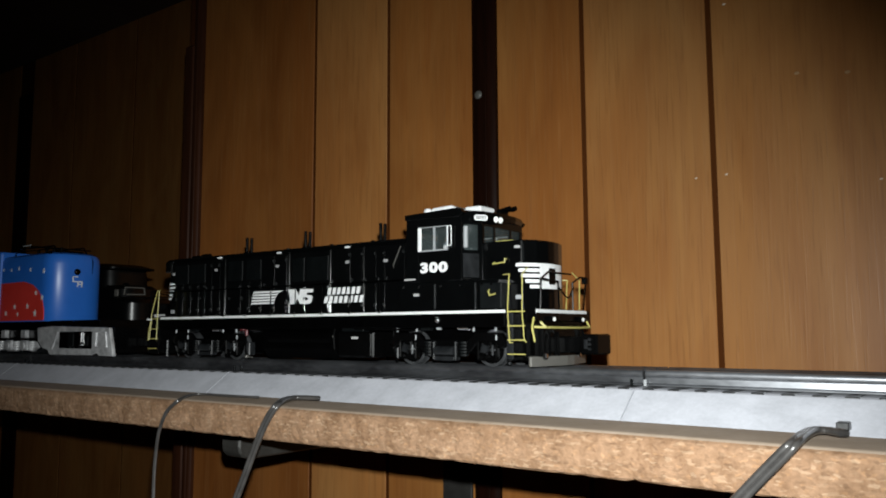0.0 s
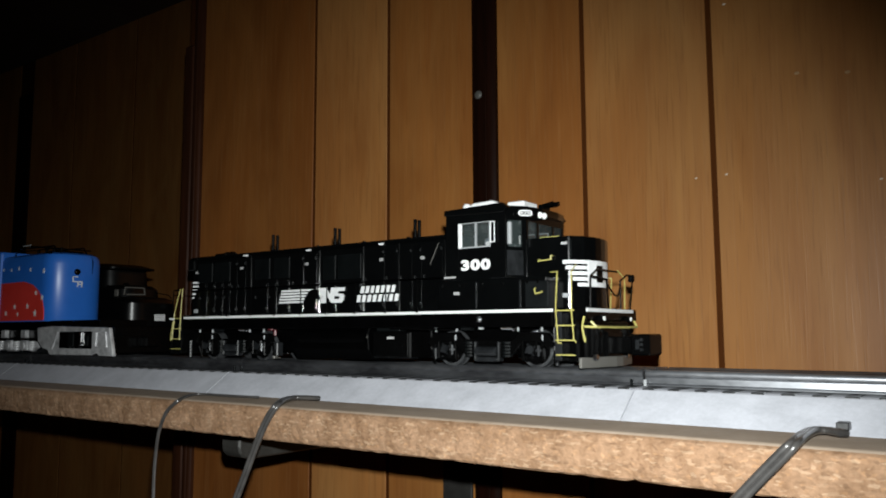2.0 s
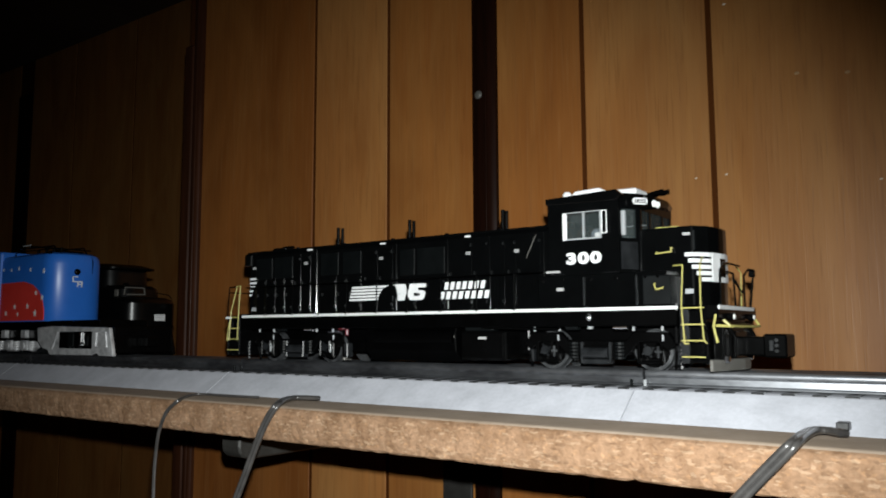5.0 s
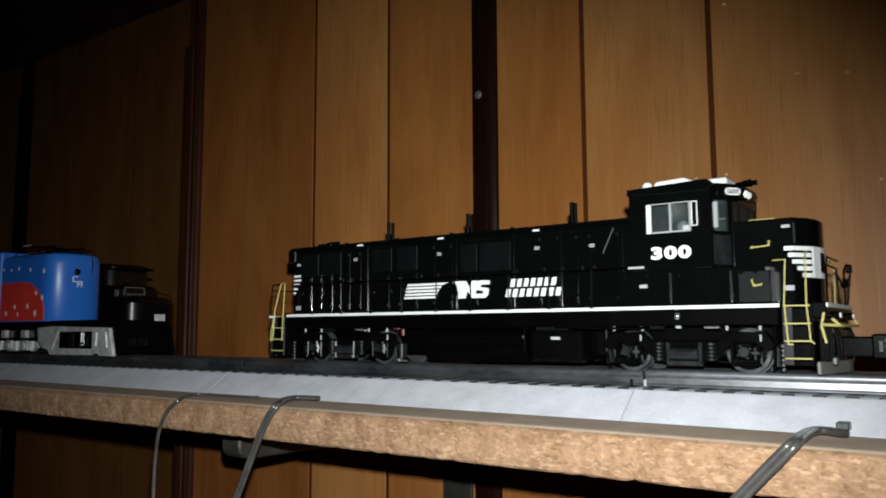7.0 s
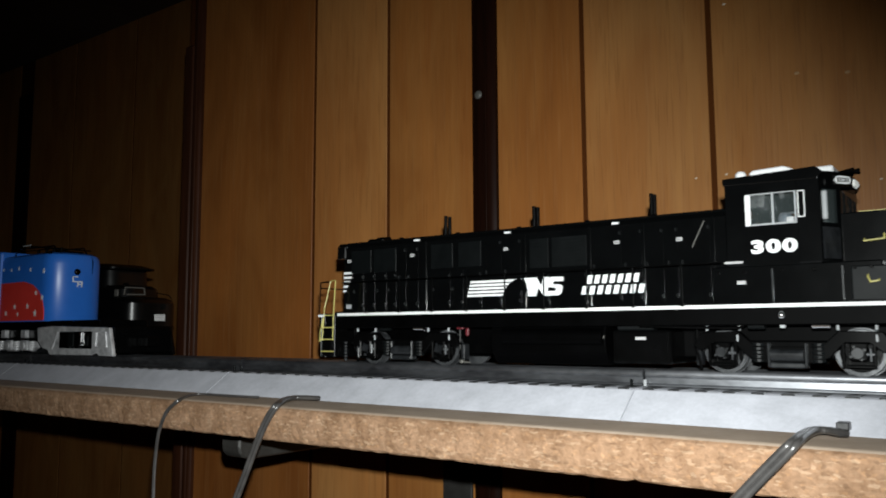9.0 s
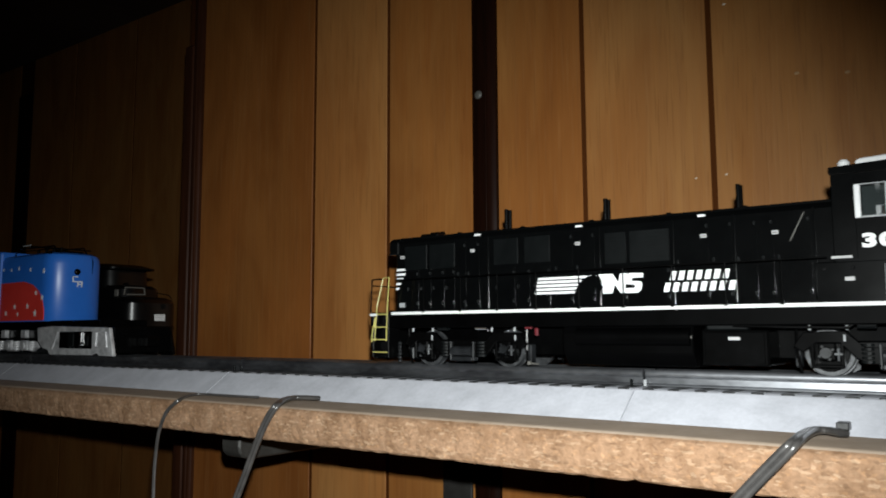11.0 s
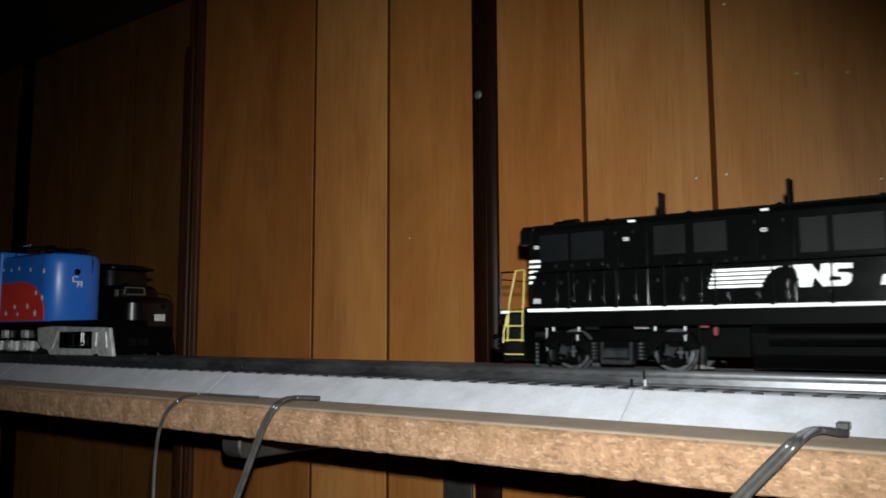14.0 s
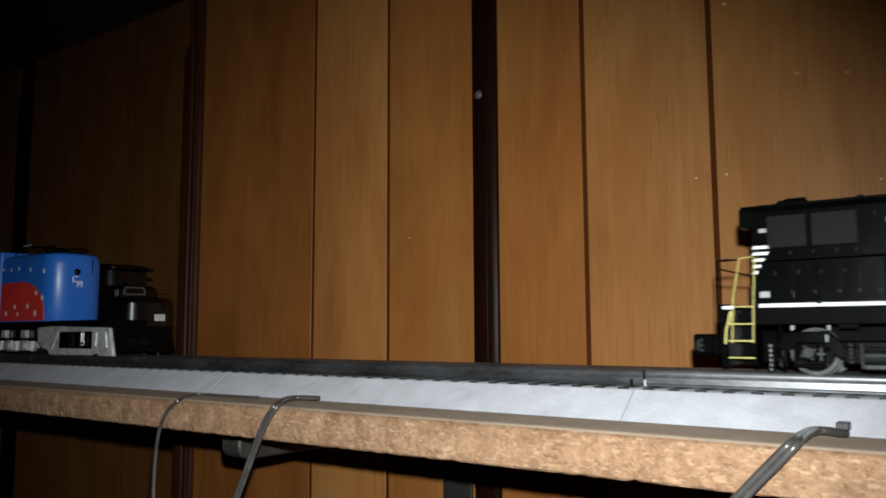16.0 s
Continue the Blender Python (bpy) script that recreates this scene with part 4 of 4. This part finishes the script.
mm("air_filter", B(15, 33, -28.5, -22, 20, 25.5, bevel=0.6), SCREEN, engine, "dark grey filter housing")
mm("filter_cap", B(40, 46.5, -31.2, -26, 22.8, 27.5, bevel=0.8), SCREEN, engine)
mm("pipe", wire(bmesh.new(), [(27, -30, 21.8), (50, -30, 21.2), (72, -30, 20.8), (76, -30, 23.5)], 0.6), FRAME, engine)
bm = B(-80.0, -78.0, -23, -20, 2.4, 4.4, bevel=0.5)
cyl(bm, (-78.2, -21, 3.2), (-74.0, -21, 2.9), 0.4, n=8)
mm("sand_nozzle", bm, BRACKET, engine, "bright sanding nozzle by the wheel")
mm("valve_handle", B(-71, -69, -30.5, -29, 17.5, 21.5, bevel=0.4), REDPART, engine, "small red valve handle")
mm("valve_handle", B(-77, -73, -30, -28, 21, 23, bevel=0.3), REDPART, engine, "small red valve handle")
bm = bmesh.new()
bmesh.ops.create_uvsphere(bm, u_segments=18, v_segments=10, radius=1.8, matrix=Matrix.Translation((89.8, -31.4, 26.2)))
mm("step_lamp", bm, CHROME, engine, "round bright step lamp", smooth=True)
mm("bell_bracket", B(87.5, 92.5, -30.6, -28, 23.2, 27.8, bevel=0.3), SCREEN, engine)
mm("speed_recorder", B(89, 91.0, -31.4, -29.5, 20.8, 22.0), GREY, engine)


def truck(x):
    """A four-wheel bogie frame with journal boxes, springs and brake cylinders."""
    fr = mm("bogie", B(x - 20, x + 20, -24.5, -20.5, 11.5, 15.5, bevel=0.8), FRAME, engine)
    for s in (-1, 1):
        y0, y1 = sorted((24.8 * s, 20.5 * s))
        bm = prism(bmesh.new(), [(x - 40, 13), (x - 36, 19), (x - 20, 19.5), (x - 13, 13), (x + 13, 13), (x + 20, 19.5), (x + 36, 19), (x + 40, 13),
                                 (x + 36, 10.5), (x + 31, 14.5), (x + 22, 14.5), (x + 17, 9), (x + 12, 6), (x - 12, 6), (x - 17, 9), (x - 22, 14.5), (x - 31, 14.5), (x - 36, 10.5)], "y", y0, y1, bevel=0.4)
        mm("side_frame", bm, FRAME, fr)
        for dx in (-27, 27):
            yb = 25.2 * s
            bm = B(x + dx - 3.4, x + dx + 3.4, *sorted((20 * s, yb)), 7.2, 14.8, bevel=0.7)
            box(bm, x + dx - 6.4, x + dx - 4.9, *sorted((21 * s, 24.8 * s)), 5.0, 14.5, bevel=0.4)
            box(bm, x + dx + 4.9, x + dx + 6.4, *sorted((21 * s, 24.8 * s)), 5.0, 14.5, bevel=0.4)
            box(bm, x + dx - 6.4, x + dx + 6.4, *sorted((21 * s, 24.4 * s)), 4.2, 5.6, bevel=0.4)
            mm("journal_box", bm, FRAME, fr)
            bm = cyl(bmesh.new(), (x + dx - 0.4, yb - 0.2 * s, 10.4), (x + dx - 0.4, yb + 1.0 * s, 10.4), 2.2, n=14)
            for a in range(4):
                ca, sa = math.cos(math.tau * a / 4 + 0.5) * 2.9, math.sin(math.tau * a / 4 + 0.5) * 2.9
                cyl(bm, (x + dx - 0.4 + ca, yb - 0.2 * s, 10.4 + sa), (x + dx - 0.4 + ca, yb + 0.5 * s, 10.4 + sa), 0.55, n=8)
            mm("axle_cap", bm, GUN, fr, smooth=True)
            bm = B(x + dx + 3.9, x + dx + 4.9, *sorted((yb + 0.7 * s, yb - 0.6 * s)), 7.0, 12.6, bevel=0.3)
            box(bm, x + dx + 2.6, x + dx + 6.0, *sorted((yb + 0.5 * s, yb - 0.6 * s)), 9.4, 10.6, bevel=0.3)
            mm("damper_arm", bm, TYRE, fr, "worn grey cross-shaped damper arm")
            bm = B(x + dx + 6.4, x + dx + 7.3, *sorted((25.8 * s, 25.0 * s)), 15.0, 18.0, bevel=0.25)
            mm("safety_hanger", bm, GREY, fr, "small pale hanger plate")
        for dx in (-12, 12):
            bm = bmesh.new()
            for k in range(5):
                cyl(bm, (x + dx, 23.5 * s, 6.4 + k * 1.7), (x + dx, 23.5 * s, 7.5 + k * 1.7), 2.7, n=12)
            mm("spring", bm, SCREEN, fr, "dark coil spring")
        bm = B(x - 7, x + 7, *sorted((25.8 * s, 21 * s)), 3.8, 6.2, bevel=0.5)
        box(bm, x - 8.0, x - 6.8, *sorted((26.0 * s, 21 * s)), 4.0, 14.5, bevel=0.4)
        box(bm, x + 6.8, x + 8.0, *sorted((26.0 * s, 21 * s)), 4.0, 14.5, bevel=0.4)
        cyl(bm, (x - 6.6, 24.6 * s, 9.2), (x + 6.6, 24.6 * s, 9.2), 2.6, n=16)
        mm("spring_plank", bm, GUN, fr)
        for dx in (-11.5, 14):
            bm = cyl(bmesh.new(), (x + dx - 3.4, 26.2 * s, 22.2), (x + dx + 3.4, 26.2 * s, 22.2), 2.0, n=14)
            mm("brake_cylinder", bm, CHROME if dx > 0 else SCREEN, fr, "bright brake cylinder" if dx > 0 else "", smooth=True)
        for dx in (-33, -19, 20, 34):
            bm = cyl(bmesh.new(), (x + dx, 26.0 * s, 19.8), (x + dx, 26.0 * s, 22.4), 0.6, n=10)
            mm("brake_lever", bm, GREY, fr, "small bright pin", smooth=True)
        for dx in (-39, 39):
            mm("sand_pipe", wire(bmesh.new(), [(x + dx, 22 * s, 22), (x + dx, 22 * s, 10), (x + dx * 0.97, 20 * s, 2.2)], 0.7), FRAME, fr)
            mm("brake_shoe", B(x + dx - 1.5, x + dx + 1.0, *sorted((19.5 * s, 14 * s)), 4, 13, bevel=0.5), GUN, fr)


for dx in (-161, 133):
    bm = bmesh.new()
    for k in range(6):
        cyl(bm, (dx, -27, 2.6 + k * 2.0), (dx, -27, 3.9 + k * 2.0), 1.1, n=10)
    mm("air_line", bm, GUN, engine, "dark grey ribbed air line")
AXLES = (-145.0, -93.0, 63.0, 117.0)
truck(-119)
truck(90)


def wheelset(x):
    """Two flanged wheels on an axle, with pierced faces; it turns about its own middle."""
    bm = cyl(bmesh.new(), (0, -21, 0), (0, 21, 0), 2.0, n=10)
    ws = mm("wheelset", bm, WHEEL, engine)
    for s in (-1, 1):
        bm = bmesh.new()
        cyl(bm, (0, 18.6 * s, 0), (0, 15.2 * s, 0), 9.6, 9.9, n=40)
        cyl(bm, (0, 15.3 * s, 0), (0, 14.0 * s, 0), 10.4, 10.2, n=40)
        mm("wheel", bm, TYRE, ws, smooth=True)
        bm = bmesh.new()
        for i in range(40):
            a, b = math.tau * i / 40, math.tau * (i + 1) / 40
            prism(bm, [(9.5 * math.cos(a), 9.5 * math.sin(a)), (9.5 * math.cos(b), 9.5 * math.sin(b)), (8.0 * math.cos(b), 8.0 * math.sin(b)), (8.0 * math.cos(a), 8.0 * math.sin(a))],
                  "y", 18.4 * s, 19.0 * s)
        mm("tyre_face", bm, TYRE, ws, "bare steel tyre")
        bm = cyl(bmesh.new(), (0, 18.5 * s, 0), (0, 19.8 * s, 0), 3.0, n=16)
        cyl(bm, (0, 18.4 * s, 0), (0, 18.7 * s, 0), 8.05, n=32)
        for i in range(6):
            a = math.tau * i / 6
            cyl(bm, (5.6 * math.cos(a), 18.4 * s, 5.6 * math.sin(a)), (5.6 * math.cos(a), 19.0 * s, 5.6 * math.sin(a)), 1.1, n=8)
        mm("hub", bm, FRAME, ws)
    ws.location = (x * 0.001, 0, 0.0104)
    return ws


axles = [wheelset(x) for x in AXLES]

# ---- blue electric engine standing on the same track ----
def star(bm, x, y, z, r):
    pts = []
    for i in range(10):
        a = math.pi / 2 + math.tau * i / 10
        rr = r if i % 2 == 0 else r * 0.42
        pts.append((x + rr * math.cos(a), z + rr * math.sin(a)))
    return prism(bm, pts, "y", y - 0.2, y + 0.1)


def nose_plan(apex, flat, half, n=14, p=2.4):
    """Half-round front in plan, from the near side round to the far side."""
    out = []
    for i in range(n + 1):
        a = math.pi / 2 * (2 * i / n - 1)
        c, s = math.cos(a), math.sin(a)
        out.append((flat + (apex - flat) * abs(c) ** (2 / p), half * math.copysign(abs(s) ** (2 / p), s)))
    return out


electric = thing("electric_locomotive", "blue model electric engine with red panel, white stars and silver bogies", "model train")
electric.matrix_basis = pose(-0.820, TRACK_Y, 0.0205)
for s in (1, -1):
    plan = nose_plan(142, 125, 26)
    outline = [(50, -26)] + plan + [(50, 26)]
    bm = bmesh.new()
    rings = []
    for z, k in ((29.6, 0.985), (30.4, 1.0), (81, 1.0), (86, 0.985), (89.5, 0.93), (91.2, 0.82)):
        rings.append([bm.verts.new((s * (50 + (x - 50) * (1 - (1 - k) * 0.30)), y * k, z)) for x, y in outline])
    n = len(outline)
    for r0, r1 in zip(rings, rings[1:]):
        for i in range(n):
            bm.faces.new((r0[i], r0[(i + 1) % n], r1[(i + 1) % n], r1[i]))
    bm.faces.new(rings[0])
    bm.faces.new(rings[-1])
    mm("nose_hood", bm, BLUE, electric, "glossy blue rounded hood", smooth=True)
    bm = prism(bmesh.new(), [(s * 50, 30.5), (s * 131, 30.5), (s * 131, 39), (s * 128.5, 48), (s * 122, 56.5), (s * 111, 62.5), (s * 95, 66.0), (s * 50, 65.6)], "y", -26.25, -25.3)
    mm("red_panel", bm, RED, electric, "red curved panel")
    bm = B(*sorted((s * 119.5, s * 132.5)), -22.6, -21.6, 89.5, 91)
    wire(bm, [(s * 60, -18, 90), (s * 60, -18, 95.5), (s * 134, -17, 95.0), (s * 138, -16, 90)], 0.5)
    mm("roof_rail", bm, FRAME, electric)
for x, z, r in ((51, 78.5, 1.5), (66, 77.5, 1.5), (80, 78.5, 1.6), (101, 76.3, 1.8), (124.5, 74.3, 2.0)):
    mm("star", star(bmesh.new(), x + 4, -25.95, z, r * 1.3), WHITE, electric, "white star")
for x, z, r in ((111, 55.0, 2.1), (122, 50.6, 2.1), (74, 43.5, 2.3), (97, 43.5, 2.3), (111, 37.0, 2.6), (58, 37.5, 2.2), (80, 36.5, 1.8)):
    mm("star", star(bmesh.new(), x + 6, -26.2, z, r * 1.3), WHITE, electric, "white star")
bm = B(-52, 52, -28, 28, 30, 96, bevel=2.5, seg=2)
mm("cab", bm, BLUE, electric, "blue centre cab")
for x in (-30, 30):
    mm("cab_window", B(x - 8, x + 8, -28.2, -27.6, 72, 88, bevel=0.3), SCREEN, electric)
mm("porthole", cyl(bmesh.new(), (140.0, -2.4, 74), (142.3, -2.6, 74), 2.9, n=18), FRAME, electric, "round black marker lamp")
# Tiny bright disc added as the glint on the marker lamp.
mm("porthole_glint", cyl(bmesh.new(), (142.2, -4.0, 73.8), (142.8, -4.1, 73.8), 0.8, n=10), CHROME, electric)
# angular initials drawn as plain bars
q = Matrix.Translation((142.2, -2.6, 64.5)) @ Matrix.Rotation(radians(85), 4, "Z")
bm = bmesh.new()
for x0, x1, z0, z1 in ((-4.2, -3.2, 0.5, 5.5), (-4.2, 0.6, 4.6, 5.5), (-4.2, 0.0, 0.2, 1.1), (0.2, 1.1, -4.0, 1.1), (0.2, 4.8, 0.2, 1.1), (3.9, 4.8, -1.6, 1.1), (0.2, 4.8, -2.0, -1.1), (3.7, 4.6, -4.0, -1.2)):
    box(bm, x0, x1, -0.45, 0.5, z0, z1)
bm.transform(q)
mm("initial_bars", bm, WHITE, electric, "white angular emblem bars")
bm = bmesh.new()
for y in (-14, 14):
    wire(bm, [(128, y, 90), (122, y, 98), (60, y, 99)], 0.7)
wire(bm, [(130, -16, 95), (130, 16, 95)], 0.6)
wire(bm, [(82, -17, 100), (82, 17, 100)], 0.9)
for x in (131, 118, 105, 90):
    cyl(bm, (x, -12, 89), (x, -12, 96), 1.3, n=10)
box(bm, 75, 130, -10, 10, 90, 93.5, bevel=0.6)
mm("pantograph", bm, FRAME, electric, "folded black pantograph on the hood")
# Grey bar drawn in as a glint on the roof.
mm("roof_glint_bar", B(72, 86, -18, -17, 100, 101), GREY, electric)
bm = wire(bmesh.new(), [(139.5, 12, 60), (140.8, 12.5, 84), (139, 12, 88)], 0.6)
mm("nose_grab_iron", bm, FRAME, electric)
mm("underframe", B(-215, 215, -22, 22, 22, 30.2, bevel=0.6), FRAME, electric)
for s in (1, -1):
    # leading bogie with the big sloped side plate
    out = [(s * 128, 23.8), (s * 152, 25.2), (s * 240, 23.4), (s * 246.5, 0.8), (s * 226, 1.0), (s * 222, 3.4), (s * 214, 1.2), (s * 150, 1.0), (s * 146, 5), (s * 137, 6.5), (s * 130, 12)]
    bm = prism(bmesh.new(), out, "y", -29, -26, bevel=0.5)
    lead = mm("leading_bogie", bm, SILVER, electric, "silver leading bogie frame")
    mm("far_frame", prism(bmesh.new(), out, "y", 26, 29, bevel=0.5), FRAME, lead)
    mm("end_beam", B(*sorted((s * 236, s * 243)), -25.9, 26, 3, 24, bevel=0.6), FRAME, lead)
    # No hole is cut: a black plate gives the opening's shade.
    mm("opening", B(*sorted((s * 166, s * 216)), -29.4, -28.9, 6.5, 20.5, bevel=0.2), FRAME, lead, "black plate for the shaded opening in the frame")
    bm = B(*sorted((s * 181, s * 190)), -30.4, -29.2, 8, 19, bevel=0.6)
    box(bm, *sorted((s * 207, s * 212)), -30.4, -29.2, 9, 17, bevel=0.5)
    mm("journal_box", bm, SCREEN, lead)
    bm = B(*sorted((s * 199, s * 202.2)), -30.9, -29.3, 9, 19.5, bevel=0.3)
    box(bm, *sorted((s * 203, s * 205)), -30.6, -29.3, 10, 12, bevel=0.3)
    mm("spring_hanger", bm, CHROME, lead, "bright spring hanger")
    bm = wire(bmesh.new(), [(s * 222, -29.4, 8), (s * 222, -29.6, 20), (s * 236, -29.6, 20), (s * 238, -29.4, 8), (s * 222, -29.4, 8)], 0.7)
    mm("step_iron", bm, SILVER, lead)
    mm("brace", wire(bmesh.new(), [(s * 155, -29.3, 6), (s * 163, -29.3, 20)], 0.6), SILVER, lead)
    for x in (165, 205):
        mm("wheel", cyl(bmesh.new(), (s * x, -20, 9.0), (s * x, 20, 9.0), 8.6, n=28), WHEEL, lead, smooth=True)
    # driving bogie
    bm = prism(bmesh.new(), [(s * 20, 12), (s * 120, 12), (s * 126, 7), (s * 118, 3), (s * 108, 4), (s * 98, 9), (s * 88, 3), (s * 74, 3), (s * 66, 8), (s * 54, 3), (s * 38, 3), (s * 20, 6)], "y", -27.5, -24, bevel=0.5)
    drive = mm("driving_bogie", bm, SILVER, electric, "silver driving bogie frame")
    for x in (48, 78, 106):
        bm = B(*sorted((s * (x - 6), s * (x + 6))), -29.8, -27, 4, 13, bevel=0.9)
        cyl(bm, (s * x, -29.5, 8), (s * x, -31, 8), 3.0, n=14)
        mm("journal_box", bm, SILVER, drive, smooth=True)
    for x in (34, 63, 92, 119):
        bm = bmesh.new()
        for k in range(4):
            cyl(bm, (s * x, -28.6, 4.5 + k * 2.1), (s * x, -28.6, 5.8 + k * 2.1), 3.0, n=12)
        mm("spring", bm, SILVER, drive)
    for x in (97, 60):
        mm("sand_box", B(*sorted((s * (x - 4), s * (x + 4))), -26, -22, 15, 22, bevel=0.5), SILVER, drive, "silver sand box")
    # Black block put in as the shade behind the bogie frame.
    mm("side_shade", B(*sorted((s * 20, s * 128)), -22, -18, 12, 29), FRAME, drive)
    for x in (48, 78, 106):
        mm("wheel", cyl(bmesh.new(), (s * x, -18.5, 11.5), (s * x, 18.5, 11.5), 11.0, n=28), WHEEL, drive, smooth=True)
    mm("coupler", B(*sorted((s * 243, s * 256)), -6, 6, 8, 16, bevel=1.0), FRAME, lead)

# ---- black engine on the siding behind ----
parked = thing("parked_locomotive", "black model engine with rounded nose on the rear siding", "model train")
parked.matrix_basis = pose(-0.800, SIDING_Y, 0.0205)


def shell(rows, apex, flat, half, tail):
    """A rounded nose body: rings of one plan at several heights, drawn in towards the top."""
    outline = [(tail, -half)] + nose_plan(apex, flat, half, p=3.2) + [(tail, half)]
    bm = bmesh.new()
    rings = [[bm.verts.new((tail + (x - tail) * fx, y * fy, z)) for x, y in outline] for z, fx, fy in rows]
    n = len(outline)
    for r0, r1 in zip(rings, rings[1:]):
        for i in range(n):
            bm.faces.new((r0[i], r0[(i + 1) % n], r1[(i + 1) % n], r1[i]))
    bm.faces.new(rings[0])
    bm.faces.new(rings[-1])
    return bm


mm("nose", shell(((21, 1, 1), (49, 1, 1), (53, 0.985, 0.97), (55.5, 0.95, 0.90)), 97, 77, 30, -160), SATIN, parked, smooth=True)
mm("upper_hood", shell(((54, 1, 1), (64, 0.99, 0.98), (68, 0.96, 0.90)), 76, 52, 26, -160), SATIN, parked, smooth=True)
mm("cab", shell(((66, 1, 1), (84, 0.99, 0.97), (88, 0.95, 0.88)), 52, 34, 27, -150), SATIN, parked, smooth=True)
mm("cab_roof", shell(((85.5, 1, 1), (87.0, 1, 1), (91.0, 0.93, 0.85)), 60, 40, 30, -154), FRAME, parked, smooth=True)
mm("pilot", shell(((3, 0.99, 0.94), (20.5, 1, 1)), 90, 76, 26, -160), FRAME, parked, smooth=True)
for k in range(3):
    mm("trim_band", shell(((20.2 + k * 2.2, 1.003, 1.01), (21.4 + k * 2.2, 1.003, 1.01)), 97, 77, 30, -160), FRAME, parked, smooth=True)
pl = mm("front_plate", B(96.8, 97.6, -0.5, 11.5, 31.2, 37.8, bevel=0.2), WHITE, parked, "pale striped plate")
for z in (33, 34.8, 36.6):
    mm("bar", B(97.5, 97.75, 0.5, 10.5, z - 0.25, z + 0.25), GREY, pl)
mm("marker_lamp", cyl(bmesh.new(), (96.6, 9.5, 45.8), (97.8, 9.5, 45.8), 2.6, n=14), SCREEN, parked)
mm("front_handrail", wire(bmesh.new(), [(84, -27, 57), (84, -26, 64.5), (86, -6, 64.5), (86, -5, 58), (84, -24, 57.5)], 0.7), BRACKET, parked, "dull grey handrail")
mm("window", B(66, 72, -26.6, -25.4, 56, 63, bevel=0.3), BRACKET, parked)
mm("roof_fitting", B(60, 66, -14, -10, 67, 70.5, bevel=0.5), FRAME, parked)
mm("top_rail", wire(bmesh.new(), [(88, 8, 55), (86, 9, 60), (88, 22, 58), (88, 26, 53)], 0.5), FRAME, parked)
mm("step_plate", B(84, 92, -30.5, -24, 17.5, 19.5, bevel=0.4), SCREEN, parked)
mm("hose", wire(bmesh.new(), [(91, 2, 18), (93, 2, 13), (91.5, 1, 9)], 0.9), CHROME, parked)
mm("hose", wire(bmesh.new(), [(91, 18, 18), (93, 18, 13), (91.5, 18, 10)], 0.9), BRACKET, parked)
mm("coupler", B(88, 106, -5, 5, 8, 16, bevel=1.0), FRAME, parked)
for x in (-130, -92, 22, 60):
    mm("wheel", cyl(bmesh.new(), (x, -19, 9.9), (x, 19, 9.9), 9.5, n=28), WHEEL, parked, smooth=True)
for x in (-111, 41):
    mm("bogie", prism(bmesh.new(), [(x - 36, 17), (x + 36, 17), (x + 32, 8), (x + 8, 4), (x - 8, 4), (x - 32, 8)], "y", -24, 24, bevel=0.6), FRAME, parked)


def motions():
    """The engine rolls forward along the straight track, slowly at first, faster at the end; its wheels turn with it."""
    way = [(0, 0.0), (0.5, 0.0063), (1.0, 0.0126), (1.5, 0.0193), (2.0, 0.0277), (2.5, 0.0383), (3.0, 0.0490), (3.5, 0.0586), (4.0, 0.0692), (4.5, 0.0799), (5.0, 0.0907), (5.5, 0.1015),
           (6.0, 0.1122), (6.5, 0.1230), (7.0, 0.1340), (7.5, 0.1451), (8.0, 0.1560), (8.5, 0.1671), (9.0, 0.1783), (9.5, 0.1890), (10.0, 0.1996), (10.5, 0.2101), (11.0, 0.2206), (11.5, 0.2310),
           (12.0, 0.2420), (12.5, 0.2526), (13.0, 0.2633), (13.5, 0.2848), (14.0, 0.3103), (14.5, 0.3367), (15.0, 0.3642), (15.5, 0.3932), (16.0, 0.4230)]
    walk(engine, [(t, pose(-0.345 + s, TRACK_Y, 0.0200)) for t, s in way])
    fine = [(way[i][0] + (way[i + 1][0] - way[i][0]) * k / 4, way[i][1] + (way[i + 1][1] - way[i][1]) * k / 4) for i in range(len(way) - 1) for k in range(4)] + [way[-1]]
    for x, ws in zip(AXLES, axles):
        walk(ws, [(t, pose(x * 0.001, 0, 0.0104, 0, math.degrees(s / 0.0099), 0)) for t, s in fine])


motions()
